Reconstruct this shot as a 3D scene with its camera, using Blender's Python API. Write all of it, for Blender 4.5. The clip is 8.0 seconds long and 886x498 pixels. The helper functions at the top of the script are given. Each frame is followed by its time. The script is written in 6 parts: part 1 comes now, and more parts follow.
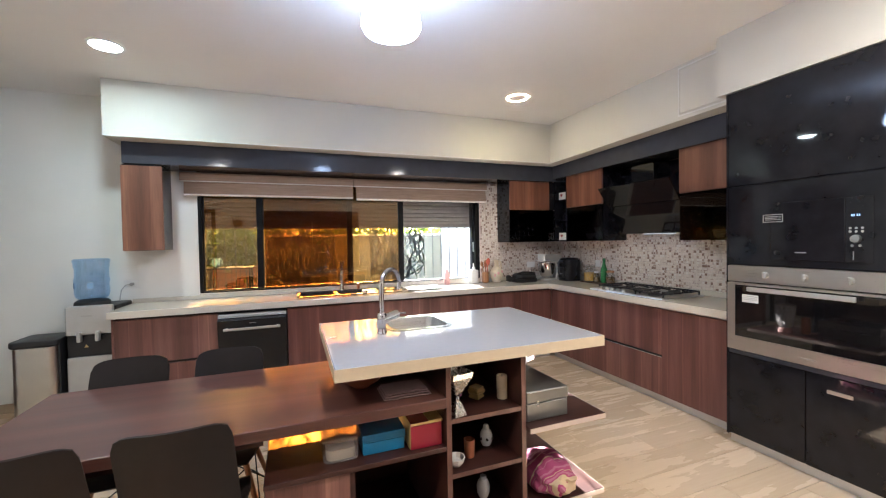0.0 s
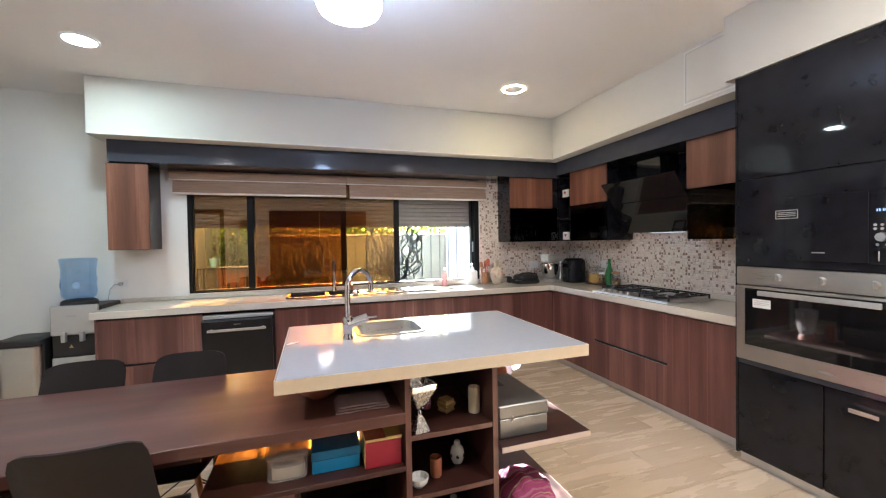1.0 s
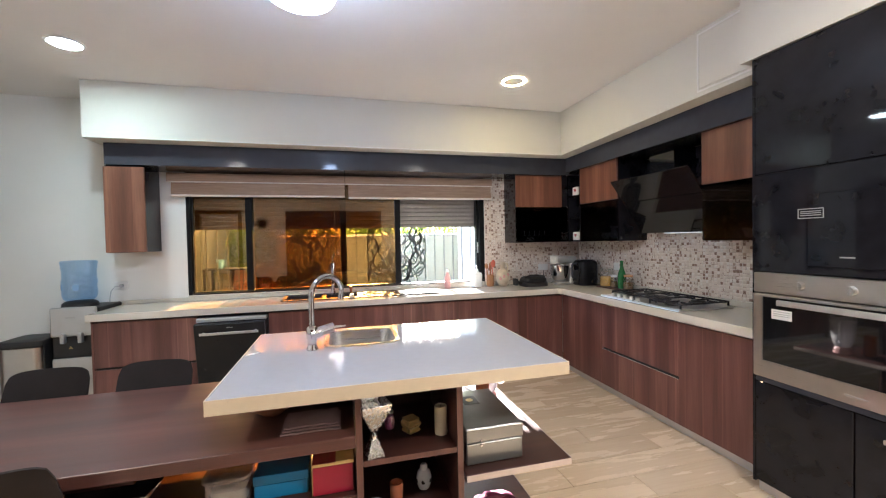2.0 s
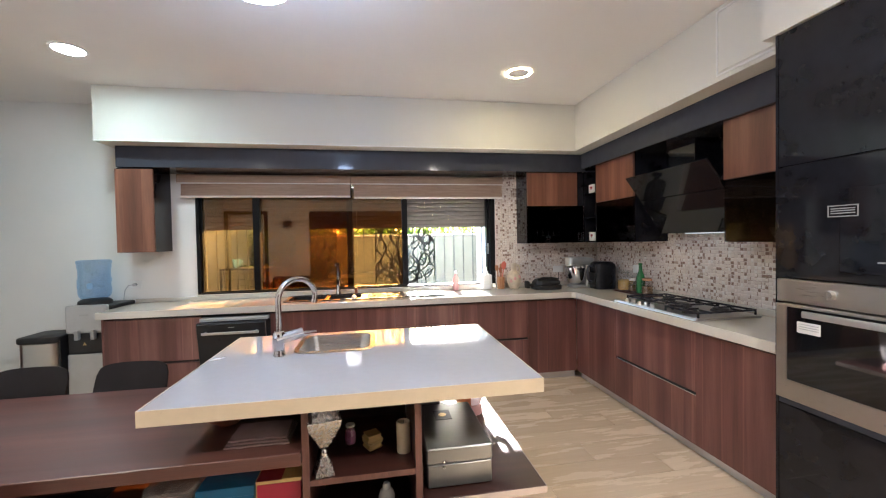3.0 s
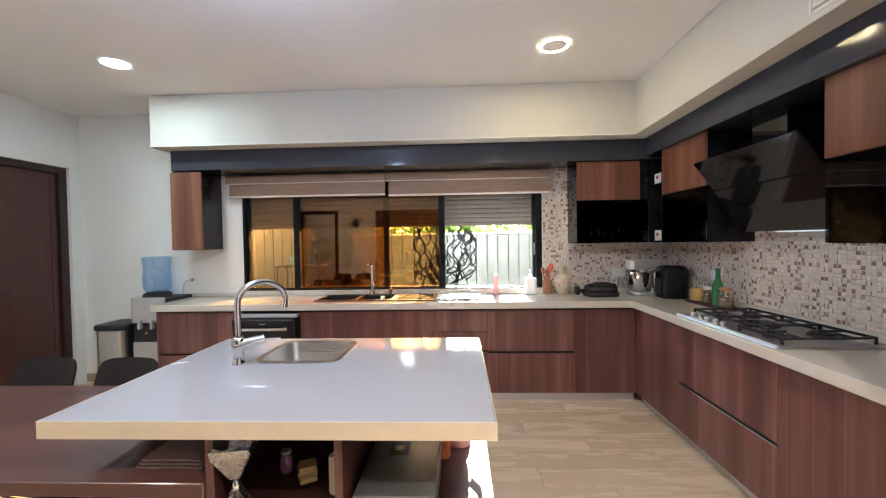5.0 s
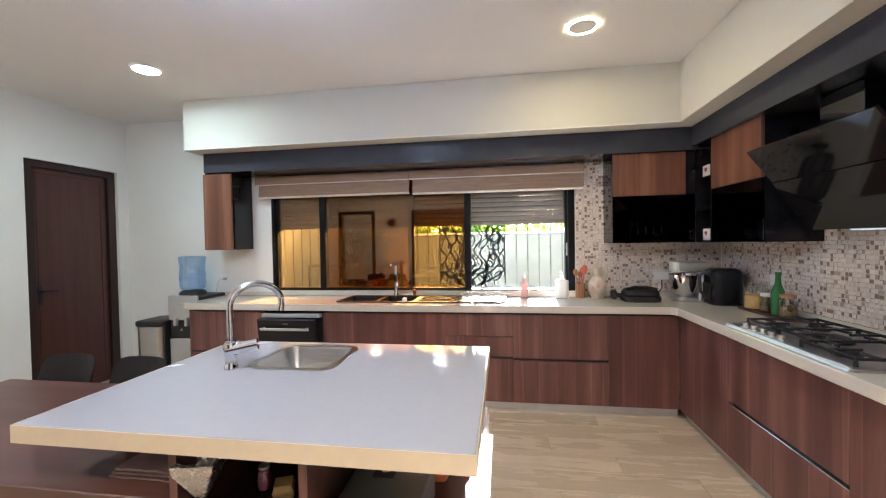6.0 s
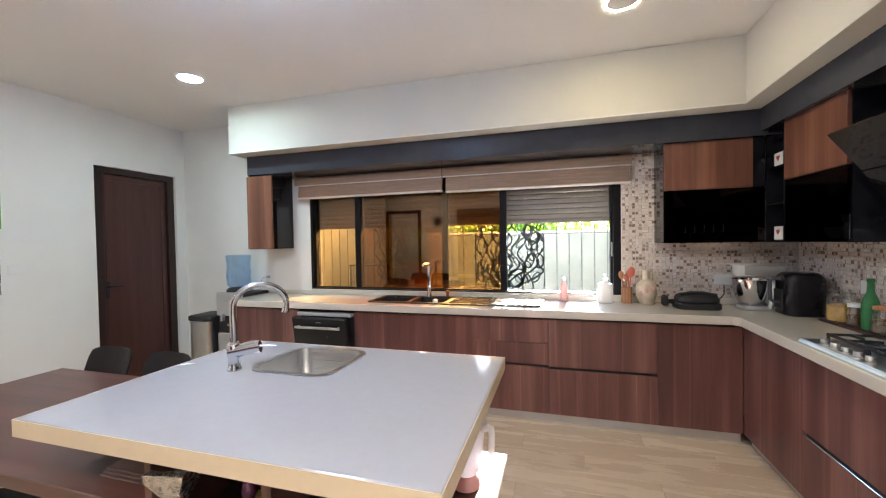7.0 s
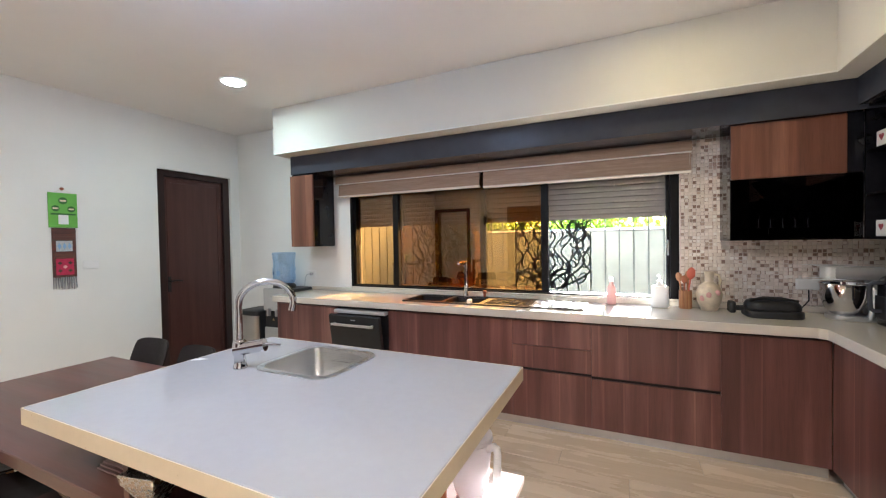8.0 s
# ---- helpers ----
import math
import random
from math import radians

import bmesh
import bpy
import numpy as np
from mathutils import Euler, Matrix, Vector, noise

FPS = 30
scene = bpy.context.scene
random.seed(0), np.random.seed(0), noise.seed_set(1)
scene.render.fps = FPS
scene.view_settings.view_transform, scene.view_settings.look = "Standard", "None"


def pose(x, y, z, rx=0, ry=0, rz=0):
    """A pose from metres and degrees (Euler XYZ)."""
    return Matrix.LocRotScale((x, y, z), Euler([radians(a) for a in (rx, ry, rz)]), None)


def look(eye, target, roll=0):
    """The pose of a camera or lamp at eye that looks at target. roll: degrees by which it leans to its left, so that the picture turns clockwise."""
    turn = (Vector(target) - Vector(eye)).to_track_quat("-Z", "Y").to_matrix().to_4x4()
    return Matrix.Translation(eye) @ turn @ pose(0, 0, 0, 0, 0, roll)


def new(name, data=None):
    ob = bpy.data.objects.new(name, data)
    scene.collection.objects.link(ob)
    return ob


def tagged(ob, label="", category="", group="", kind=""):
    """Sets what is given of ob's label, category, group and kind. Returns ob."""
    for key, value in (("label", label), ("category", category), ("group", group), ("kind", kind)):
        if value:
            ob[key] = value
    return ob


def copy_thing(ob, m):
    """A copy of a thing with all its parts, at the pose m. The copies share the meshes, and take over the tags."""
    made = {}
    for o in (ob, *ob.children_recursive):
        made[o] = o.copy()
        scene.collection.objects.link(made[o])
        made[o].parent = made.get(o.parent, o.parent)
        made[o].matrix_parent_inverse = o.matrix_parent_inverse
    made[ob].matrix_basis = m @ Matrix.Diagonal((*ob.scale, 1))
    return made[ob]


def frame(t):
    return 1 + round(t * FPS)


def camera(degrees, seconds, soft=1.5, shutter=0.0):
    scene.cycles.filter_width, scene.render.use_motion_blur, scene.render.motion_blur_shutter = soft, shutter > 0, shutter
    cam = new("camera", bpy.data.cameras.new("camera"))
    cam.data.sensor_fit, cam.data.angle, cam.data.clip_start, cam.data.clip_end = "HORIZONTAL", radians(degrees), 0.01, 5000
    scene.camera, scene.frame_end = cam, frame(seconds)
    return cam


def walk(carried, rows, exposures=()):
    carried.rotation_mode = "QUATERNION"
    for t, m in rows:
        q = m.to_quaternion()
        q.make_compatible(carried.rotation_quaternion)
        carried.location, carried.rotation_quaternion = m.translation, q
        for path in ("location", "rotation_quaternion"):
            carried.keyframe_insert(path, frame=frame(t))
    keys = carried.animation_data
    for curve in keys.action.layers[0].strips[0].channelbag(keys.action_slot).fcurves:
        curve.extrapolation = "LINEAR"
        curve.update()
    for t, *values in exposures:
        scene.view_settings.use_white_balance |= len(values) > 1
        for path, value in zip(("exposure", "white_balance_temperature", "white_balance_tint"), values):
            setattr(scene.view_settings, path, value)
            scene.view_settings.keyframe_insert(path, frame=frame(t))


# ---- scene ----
cam = camera(97.0, 8.0, soft=1.2)
PATH = [
    (0, (0.321, 0.299, 1.431), (1.033, 2.167, 1.386), -1.0),
    (0.5, (0.456, 0.332, 1.427), (1.129, 2.215, 1.381), -1.1),
    (1, (0.596, 0.374, 1.418), (1.225, 2.272, 1.376), -1.0),
    (1.5, (0.742, 0.416, 1.436), (1.313, 2.333, 1.391), -1.1),
    (3, (1.182, 0.525, 1.44), (1.523, 2.496, 1.396), -1.1),
    (3.5, (1.307, 0.574, 1.442), (1.558, 2.558, 1.399), -1.1),
    (4, (1.431, 0.632, 1.431), (1.582, 2.626, 1.39), -1.1),
    (4.2, (1.493, 0.657, 1.425), (1.59, 2.654, 1.381), -1.0),
    (5.5, (1.751, 0.865, 1.444), (1.568, 2.856, 1.401), -1.0),
    (6, (1.835, 0.946, 1.437), (1.534, 2.923, 1.395), -1.0),
    (6.5, (1.928, 1.036, 1.436), (1.49, 2.987, 1.392), -1.1),
    (7, (1.995, 1.115, 1.44), (1.427, 3.032, 1.397), -1.0),
    (7.5, (2.054, 1.205, 1.437), (1.354, 3.078, 1.393), -1.0),
    (8, (2.119, 1.312, 1.424), (1.282, 3.128, 1.381), -1.0),
]
walk(cam, [(t, look(eye, target, roll)) for t, eye, target, roll in PATH],
     exposures=[(0, 4.30, 5760, 12), (8, 4.30, 5760, 12)])

# ---- light ----
SUN_TO = Vector((0.08, 1.0, 0.372)).normalized()
world = bpy.data.worlds.new("world")
scene.world = world
world.use_nodes = True
_wn = world.node_tree.nodes
_wn.clear()
_sky = _wn.new("ShaderNodeTexSky")
_sky.sky_type = "NISHITA"
_sky.sun_disc = False
_sky.sun_elevation = math.asin(SUN_TO.z)
_sky.sun_rotation = math.atan2(SUN_TO.x, SUN_TO.y)
_bg = _wn.new("ShaderNodeBackground")
_bg.inputs["Strength"].default_value = 0.10
_wo = _wn.new("ShaderNodeOutputWorld")
world.node_tree.links.new(_sky.outputs[0], _bg.inputs[0])
world.node_tree.links.new(_bg.outputs[0], _wo.inputs[0])
sun = new("sun", bpy.data.lights.new("sun", "SUN"))
sun.data.energy, sun.data.angle, sun.data.color = 5.0, radians(0.5), (1.0, 0.91, 0.78)
sun.matrix_world = look(SUN_TO * 20, (0, 0, 0))

LAMP_WHITE, LAMP_WARM, LAMP_COOL = (0.62, 0.76, 1.0), (1.0, 0.80, 0.42), (0.84, 1.0, 0.93)
PENDANT_POWER, SPOT_POWER, RING_POWER, HALL_POWER, REAR_POWER, LEFT_POWER = 3.0, 11.5, 17.0, 2.0, 38.0, 27.0

# ---- materials ----
def _nodes(name):
    m = bpy.data.materials.new(name)
    m.use_nodes = True
    nt = m.node_tree
    b = nt.nodes["Principled BSDF"]
    return m, nt, nt.nodes, nt.links, b


def _pos(nt, scale, rot=(0, 0, 0), shift=0.0):
    g = nt.nodes.new("ShaderNodeNewGeometry")
    mp = nt.nodes.new("ShaderNodeMapping")
    mp.inputs["Scale"].default_value = scale
    mp.inputs["Rotation"].default_value = rot
    if shift:
        oi = nt.nodes.new("ShaderNodeObjectInfo")
        mul = nt.nodes.new("ShaderNodeMath")
        mul.operation = "MULTIPLY"
        mul.inputs[1].default_value = shift
        nt.links.new(oi.outputs["Random"], mul.inputs[0])
        add = nt.nodes.new("ShaderNodeVectorMath")
        add.operation = "ADD"
        nt.links.new(g.outputs["Position"], add.inputs[0])
        nt.links.new(mul.outputs[0], add.inputs[1])
        nt.links.new(add.outputs[0], mp.inputs["Vector"])
    else:
        nt.links.new(g.outputs["Position"], mp.inputs["Vector"])
    return mp.outputs["Vector"]


def _noise(nt, vec, scale, detail=4.0, rough=0.55, dist=0.0):
    n = nt.nodes.new("ShaderNodeTexNoise")
    n.inputs["Scale"].default_value = scale
    n.inputs["Detail"].default_value = detail
    n.inputs["Roughness"].default_value = rough
    n.inputs["Distortion"].default_value = dist
    nt.links.new(vec, n.inputs["Vector"])
    return n.outputs["Fac"]


def _ramp(nt, fac, stops):
    r = nt.nodes.new("ShaderNodeValToRGB")
    el = r.color_ramp.elements
    while len(el) < len(stops):
        el.new(0.5)
    for e, (p, c) in zip(el, stops):
        e.position, e.color = p, (*c, 1)
    nt.links.new(fac, r.inputs["Fac"])
    return r.outputs["Color"]


def _mix(nt, fac, a, b, mode="MIX"):
    m = nt.nodes.new("ShaderNodeMix")
    m.data_type, m.blend_type = "RGBA", mode
    for sock, v in ((m.inputs["Factor"], fac), (m.inputs["A"], a), (m.inputs["B"], b)):
        if hasattr(v, "is_linked"):
            nt.links.new(v, sock)
        elif isinstance(v, tuple):
            sock.default_value = (*v, 1)
        else:
            sock.default_value = v
    return m.outputs["Result"]


def _bump(nt, b, height, strength, distance=0.002):
    n = nt.nodes.new("ShaderNodeBump")
    n.inputs["Strength"].default_value = strength
    n.inputs["Distance"].default_value = distance
    nt.links.new(height, n.inputs["Height"])
    nt.links.new(n.outputs["Normal"], b.inputs["Normal"])


def _rough(nt, b, fac, lo, hi):
    r = nt.nodes.new("ShaderNodeMapRange")
    r.inputs["To Min"].default_value, r.inputs["To Max"].default_value = lo, hi
    nt.links.new(fac, r.inputs["Value"])
    nt.links.new(r.outputs["Result"], b.inputs["Roughness"])


def plain(name, colour, rough=0.5, metal=0.0, vary=0.12, scale=9.0, bump=0.0, bump_scale=180.0, coat=0.0):
    """A surface of one colour with soft stains, fine grain and slight relief."""
    m, nt, ns, ln, b = _nodes(name)
    v = _pos(nt, (1, 1, 1))
    big = _noise(nt, v, scale, 5.0)
    dark = tuple(c * (1 - vary) for c in colour)
    light = tuple(min(1, c * (1 + vary)) for c in colour)
    col = _ramp(nt, big, [(0.3, dark), (0.7, light)])
    ln.new(col, b.inputs["Base Color"])
    b.inputs["Metallic"].default_value = metal
    _rough(nt, b, _noise(nt, v, scale * 2.7, 3.0), max(0.02, rough * 0.8), min(1, rough * 1.2))
    if coat:
        b.inputs["Coat Weight"].default_value = coat
        b.inputs["Coat Roughness"].default_value = 0.05
    if bump:
        _bump(nt, b, _noise(nt, v, bump_scale, 4.0), bump)
    return m


def wood(name, dark, mid, light, axis="z", rough=0.38, band=9.0, coat=0.0, shift=3.0, soft=0.75, lines=0.0):
    """Veneer whose grain runs along one axis, in strips of several tones."""
    m, nt, ns, ln, b = _nodes(name)
    k = {"x": 0, "y": 1, "z": 2}[axis]
    s1, s2, s3 = [1.0] * 3, [1.0] * 3, [1.0] * 3
    s1[k], s2[k], s3[k] = 0.06, 0.05, 0.02
    strips = _noise(nt, _pos(nt, s1, shift=shift), band, 2.0, 0.5)
    figure = _noise(nt, _pos(nt, s2, shift=shift), band * 4.5, 6.0, 0.6, 0.8)
    pores = _noise(nt, _pos(nt, s3), 420.0, 2.0)
    col = _ramp(nt, strips, [(0.3, dark), (0.52, mid), (0.72, light)])
    fig = _ramp(nt, figure, [(0.3, (0.62, 0.6, 0.6)), (0.62, (1.08, 1.06, 1.04))])
    col = _mix(nt, soft, col, fig, "MULTIPLY")
    if lines:
        s4 = [1.0] * 3
        s4[k] = 0.012
        seam = _ramp(nt, _noise(nt, _pos(nt, s4, shift=shift), 6.0, 1.0, 0.4), [(0.455, (1, 1, 1)), (0.485, (1.5, 1.55, 1.5)), (0.50, (0.86, 0.86, 0.88)), (0.58, (1, 1, 1))])
        col = _mix(nt, lines, col, seam, "MULTIPLY")
    por = _ramp(nt, pores, [(0.35, (0.75, 0.73, 0.72)), (0.5, (1, 1, 1))])
    col = _mix(nt, 0.6, col, por, "MULTIPLY")
    ln.new(col, b.inputs["Base Color"])
    _rough(nt, b, figure, rough * 0.8, rough * 1.25)
    b.inputs["Coat Weight"].default_value = coat
    b.inputs["Coat Roughness"].default_value = 0.10
    _bump(nt, b, pores, 0.05, 0.0004)
    return m


def brushed(name, colour, axis, rough=0.28):
    m, nt, ns, ln, b = _nodes(name)
    s = [1.0, 1.0, 1.0]
    s["xyz".index(axis)] = 0.01
    f = _noise(nt, _pos(nt, s), 500.0, 3.0)
    g = _noise(nt, _pos(nt, (1, 1, 1)), 6.0, 4.0)
    ln.new(_ramp(nt, g, [(0.3, tuple(c * 0.9 for c in colour)), (0.7, colour)]), b.inputs["Base Color"])
    b.inputs["Metallic"].default_value = 1.0
    _rough(nt, b, f, rough * 0.7, rough * 1.4)
    _bump(nt, b, f, 0.06, 0.0004)
    return m


def glow(name, colour, strength):
    m = bpy.data.materials.new(name)
    m.use_nodes = True
    nt = m.node_tree
    nt.nodes.clear()
    e = nt.nodes.new("ShaderNodeEmission")
    e.inputs["Color"].default_value, e.inputs["Strength"].default_value = (*colour, 1), strength
    o = nt.nodes.new("ShaderNodeOutputMaterial")
    nt.links.new(e.outputs[0], o.inputs["Surface"])
    return m


def pane(name, tint, gloss, rough=0.0, gloss_tint=(1, 1, 1)):
    """A thin sheet of glass: tinted passage and a share of mirror."""
    m = bpy.data.materials.new(name)
    m.use_nodes = True
    nt = m.node_tree
    nt.nodes.clear()
    t = nt.nodes.new("ShaderNodeBsdfTransparent")
    t.inputs["Color"].default_value = (*tint, 1)
    g = nt.nodes.new("ShaderNodeBsdfGlossy")
    g.inputs["Roughness"].default_value = rough
    g.inputs["Color"].default_value = (*gloss_tint, 1)
    mx = nt.nodes.new("ShaderNodeMixShader")
    mx.inputs["Fac"].default_value = gloss
    o = nt.nodes.new("ShaderNodeOutputMaterial")
    nt.links.new(t.outputs[0], mx.inputs[1])
    nt.links.new(g.outputs[0], mx.inputs[2])
    nt.links.new(mx.outputs[0], o.inputs["Surface"])
    return m


M = {}
M["wall"] = plain("wall_paint", (0.77, 0.765, 0.735), 0.7, vary=0.03, scale=1.6, bump=0.15, bump_scale=260)
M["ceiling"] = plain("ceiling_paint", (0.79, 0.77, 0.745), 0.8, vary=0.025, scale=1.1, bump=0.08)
# Soffit white set darker and warmer; the lamps' cast is in this colour.
M["soffit"] = plain("soffit_lamp_toned", (0.63, 0.61, 0.55), 0.8, vary=0.025, scale=1.1, bump=0.08)
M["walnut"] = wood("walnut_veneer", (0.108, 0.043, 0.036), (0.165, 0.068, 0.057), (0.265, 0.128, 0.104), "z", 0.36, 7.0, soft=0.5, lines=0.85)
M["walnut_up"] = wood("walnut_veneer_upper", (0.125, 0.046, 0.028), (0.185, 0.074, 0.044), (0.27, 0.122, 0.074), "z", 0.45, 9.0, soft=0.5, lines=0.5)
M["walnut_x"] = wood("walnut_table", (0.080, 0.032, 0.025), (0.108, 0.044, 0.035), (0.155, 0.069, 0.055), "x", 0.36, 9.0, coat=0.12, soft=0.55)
# Deeper than the fronts: part of the cubbies' shade is in this tone.
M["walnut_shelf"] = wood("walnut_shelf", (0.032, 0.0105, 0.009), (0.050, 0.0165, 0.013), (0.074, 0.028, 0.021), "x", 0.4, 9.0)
M["walnut_edge"] = wood("walnut_edging", (0.10, 0.042, 0.033), (0.13, 0.058, 0.045), (0.16, 0.075, 0.058), "z", 0.4, 12.0)
M["door_wood"] = wood("door_wood", (0.062, 0.022, 0.018), (0.072, 0.027, 0.022), (0.084, 0.034, 0.027), "z", 0.36, 14.0, soft=0.3)
M["door_frame"] = wood("door_frame_wood", (0.022, 0.010, 0.009), (0.03, 0.014, 0.012), (0.045, 0.02, 0.017), "z", 0.35, 14.0)
M["quartz"] = plain("cream_quartz", (0.64, 0.595, 0.52), 0.08, vary=0.012, scale=40, coat=0.3)
# One stone in two tones: cool lamplight in the top's colour, warm in the edge's.
M["island_quartz"] = plain("cool_lit_quartz", (0.39, 0.385, 0.395), 0.06, vary=0.015, scale=30)
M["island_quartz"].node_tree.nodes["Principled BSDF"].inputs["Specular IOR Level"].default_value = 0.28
M["quartz_warm_edge"] = plain("warm_lit_quartz_edge", (0.62, 0.52, 0.38), 0.3, vary=0.03, scale=30)
# Barely metallic strip with the window's blue reflection put into its colour.
M["profile"] = plain("blue_reflection_edge", (0.72, 0.86, 1.0), 0.22, 0.15, vary=0.05)
# Aluminium tinted with the blue of its highlight.
M["profile_metal"] = plain("metal_profile", (0.75, 0.87, 1.0), 0.16, 0.9, vary=0.05)
M["edge_light"] = plain("pale_edging", (0.46, 0.37, 0.33), 0.4, vary=0.06)
M["black"] = plain("black_gloss", (0.011, 0.011, 0.014), 0.035, vary=0.3)
M["charcoal"] = plain("charcoal_gloss", (0.050, 0.053, 0.066), 0.09, vary=0.08)
M["charcoal"].node_tree.nodes["Principled BSDF"].inputs["Specular IOR Level"].default_value = 0.22
M["black"].node_tree.nodes["Principled BSDF"].inputs["Specular IOR Level"].default_value = 0.34
M["dishwasher_black"] = plain("satin_black", (0.009, 0.009, 0.011), 0.3, vary=0.15)
M["black_matt"] = plain("black_plastic", (0.014, 0.013, 0.014), 0.5, vary=0.2, bump=0.1)
M["chair_black"] = plain("chair_shell", (0.012, 0.0088, 0.0095), 0.5, vary=0.15, bump=0.25, bump_scale=600)
M["chair_black"].node_tree.nodes["Principled BSDF"].inputs["Specular IOR Level"].default_value = 0.28
M["hood_glass"] = plain("hood_glass", (0.008, 0.008, 0.009), 0.05, vary=0.1)
M["enamel"] = plain("black_enamel", (0.022, 0.022, 0.027), 0.24, vary=0.2)
M["oven_glass"] = plain("oven_glass", (0.006, 0.006, 0.007), 0.03, vary=0.1, coat=0.6)
M["steel"] = brushed("brushed_steel", (0.62, 0.60, 0.57), "y", 0.3)
M["steel_sink"] = brushed("sink_steel", (0.60, 0.60, 0.61), "x", 0.28)
M["hob_steel"] = brushed("hob_steel", (0.52, 0.50, 0.50), "y", 0.30)
M["alu"] = brushed("toe_aluminium", (0.72, 0.72, 0.74), "x", 0.4)
M["chrome"] = plain("chrome", (0.60, 0.60, 0.63), 0.05, 1.0, vary=0.03)
M["white"] = plain("white_plastic", (0.78, 0.78, 0.77), 0.35, vary=0.03)
M["grey"] = plain("grey_plastic", (0.42, 0.42, 0.42), 0.4, vary=0.06)
M["silver"] = plain("silver_paint", (0.5, 0.5, 0.5), 0.35, 0.6, vary=0.05)
M["grout"] = plain("grout", (0.66, 0.58, 0.52), 0.8, vary=0.1, bump=0.2)
M["joint"] = plain("floor_joint", (0.40, 0.32, 0.24), 0.8, vary=0.1)
M["frame"] = plain("dark_window_frame", (0.007, 0.007, 0.008), 0.45, vary=0.15)
M["frame"].node_tree.nodes["Principled BSDF"].inputs["Specular IOR Level"].default_value = 0.15
M["shutter"] = plain("shutter_slat", (0.22, 0.20, 0.19), 0.55, vary=0.06)
M["blind"] = wood("blind_fabric", (0.36, 0.25, 0.18), (0.41, 0.29, 0.215), (0.47, 0.34, 0.255), "x", 0.75, 60.0, shift=0, soft=0.45)
M["blind_edge"] = plain("blind_rail", (0.78, 0.72, 0.64), 0.4, vary=0.04)
# Panel and rail iron is lightened to carry the daylight glare; bars stay dark.
M["iron"] = plain("grille_iron_glare", (0.62, 0.63, 0.60), 0.38, vary=0.2, bump=0.2)
M["iron_bar"] = plain("dark_iron_bar", (0.09, 0.10, 0.09), 0.5, vary=0.2, bump=0.2)
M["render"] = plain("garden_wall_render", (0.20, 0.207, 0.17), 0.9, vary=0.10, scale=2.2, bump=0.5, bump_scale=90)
M["stone"] = plain("white_stone", (0.74, 0.72, 0.68), 0.85, vary=0.08, scale=3, bump=0.4, bump_scale=60)
M["ground"] = plain("yard_ground", (0.20, 0.18, 0.15), 0.9, vary=0.25, scale=3.0, bump=0.5, bump_scale=50)
M["terracotta"] = plain("terracotta", (0.42, 0.18, 0.09), 0.8, vary=0.15, bump=0.3)
M["bronze_glass"] = pane("bronze_glass", (0.72, 0.515, 0.27), 0.085, gloss_tint=(1.0, 0.90, 0.70))
M["clear_glass"] = pane("clear_glass", (0.88, 0.90, 0.89), 0.16)
M["smoked_glass"] = pane("smoked_glass", (0.31, 0.31, 0.34), 0.035)
M["lamp"] = glow("pendant_glow", LAMP_WHITE, PENDANT_POWER)
M["lamp_spot"] = glow("downlight_glow", LAMP_COOL, SPOT_POWER)
M["lamp_rear"] = glow("rear_downlight_glow", (1.0, 0.89, 0.72), REAR_POWER)
M["lamp_left"] = glow("left_downlight_glow", (1.0, 0.89, 0.72), LEFT_POWER)
M["lamp_ring"] = glow("ring_glow", LAMP_WARM, RING_POWER)
# Glow of the panel added to fill the hall with light.
M["lamp_hall"] = glow("hall_fill_glow", (1.0, 0.95, 0.88), HALL_POWER)
M["red"] = plain("red_card", (0.29, 0.010, 0.03), 0.4, vary=0.1)
M["burner_metal"] = plain("tarnished_silver", (0.50, 0.48, 0.46), 0.27, 1.0, vary=0.06, scale=30)
M["gold"] = plain("gold_card", (0.55, 0.38, 0.16), 0.4, 0.3, vary=0.15)
M["blue"] = plain("blue_card", (0.01, 0.17, 0.36), 0.45, vary=0.1)
M["sky_blue"] = plain("sky_blue_plastic", (0.16, 0.42, 0.72), 0.4, vary=0.06)
M["orange"] = plain("orange_foil", (0.62, 0.20, 0.08), 0.4, vary=0.3, scale=30)
M["copper"] = plain("copper_clay", (0.30, 0.10, 0.05), 0.45, vary=0.2)
M["ivory"] = plain("ivory_wax", (0.66, 0.56, 0.40), 0.5, vary=0.08)
M["porcelain"] = plain("porcelain", (0.72, 0.72, 0.72), 0.2, vary=0.04)
M["spoon_wood"] = wood("spoon_wood", (0.30, 0.13, 0.05), (0.42, 0.20, 0.09), (0.5, 0.27, 0.13), "z", 0.5, 40.0)
M["coral"] = plain("coral_silicone", (0.62, 0.14, 0.09), 0.45, vary=0.06)
M["pink"] = plain("pink_plastic", (0.66, 0.36, 0.34), 0.35, vary=0.05)
M["magenta"] = plain("purple_flower", (0.40, 0.08, 0.26), 0.5, vary=0.3, scale=60)
M["bottle_blue"] = pane("blue_bottle_plastic", (0.66, 0.80, 0.94), 0.10, 0.12)
M["bottle_blue2"] = plain("blue_bottle_tint", (0.26, 0.42, 0.64), 0.25, vary=0.1)
M["pasta"] = plain("yellow_pasta", (0.62, 0.36, 0.07), 0.6, vary=0.4, scale=160, bump=0.8, bump_scale=120)
M["spice"] = plain("dark_spice", (0.16, 0.09, 0.03), 0.8, vary=0.3, scale=120)
M["leaf"] = plain("hedge_leaf", (0.06, 0.13, 0.025), 0.55, vary=0.45, scale=14)
_t = M["leaf"].node_tree
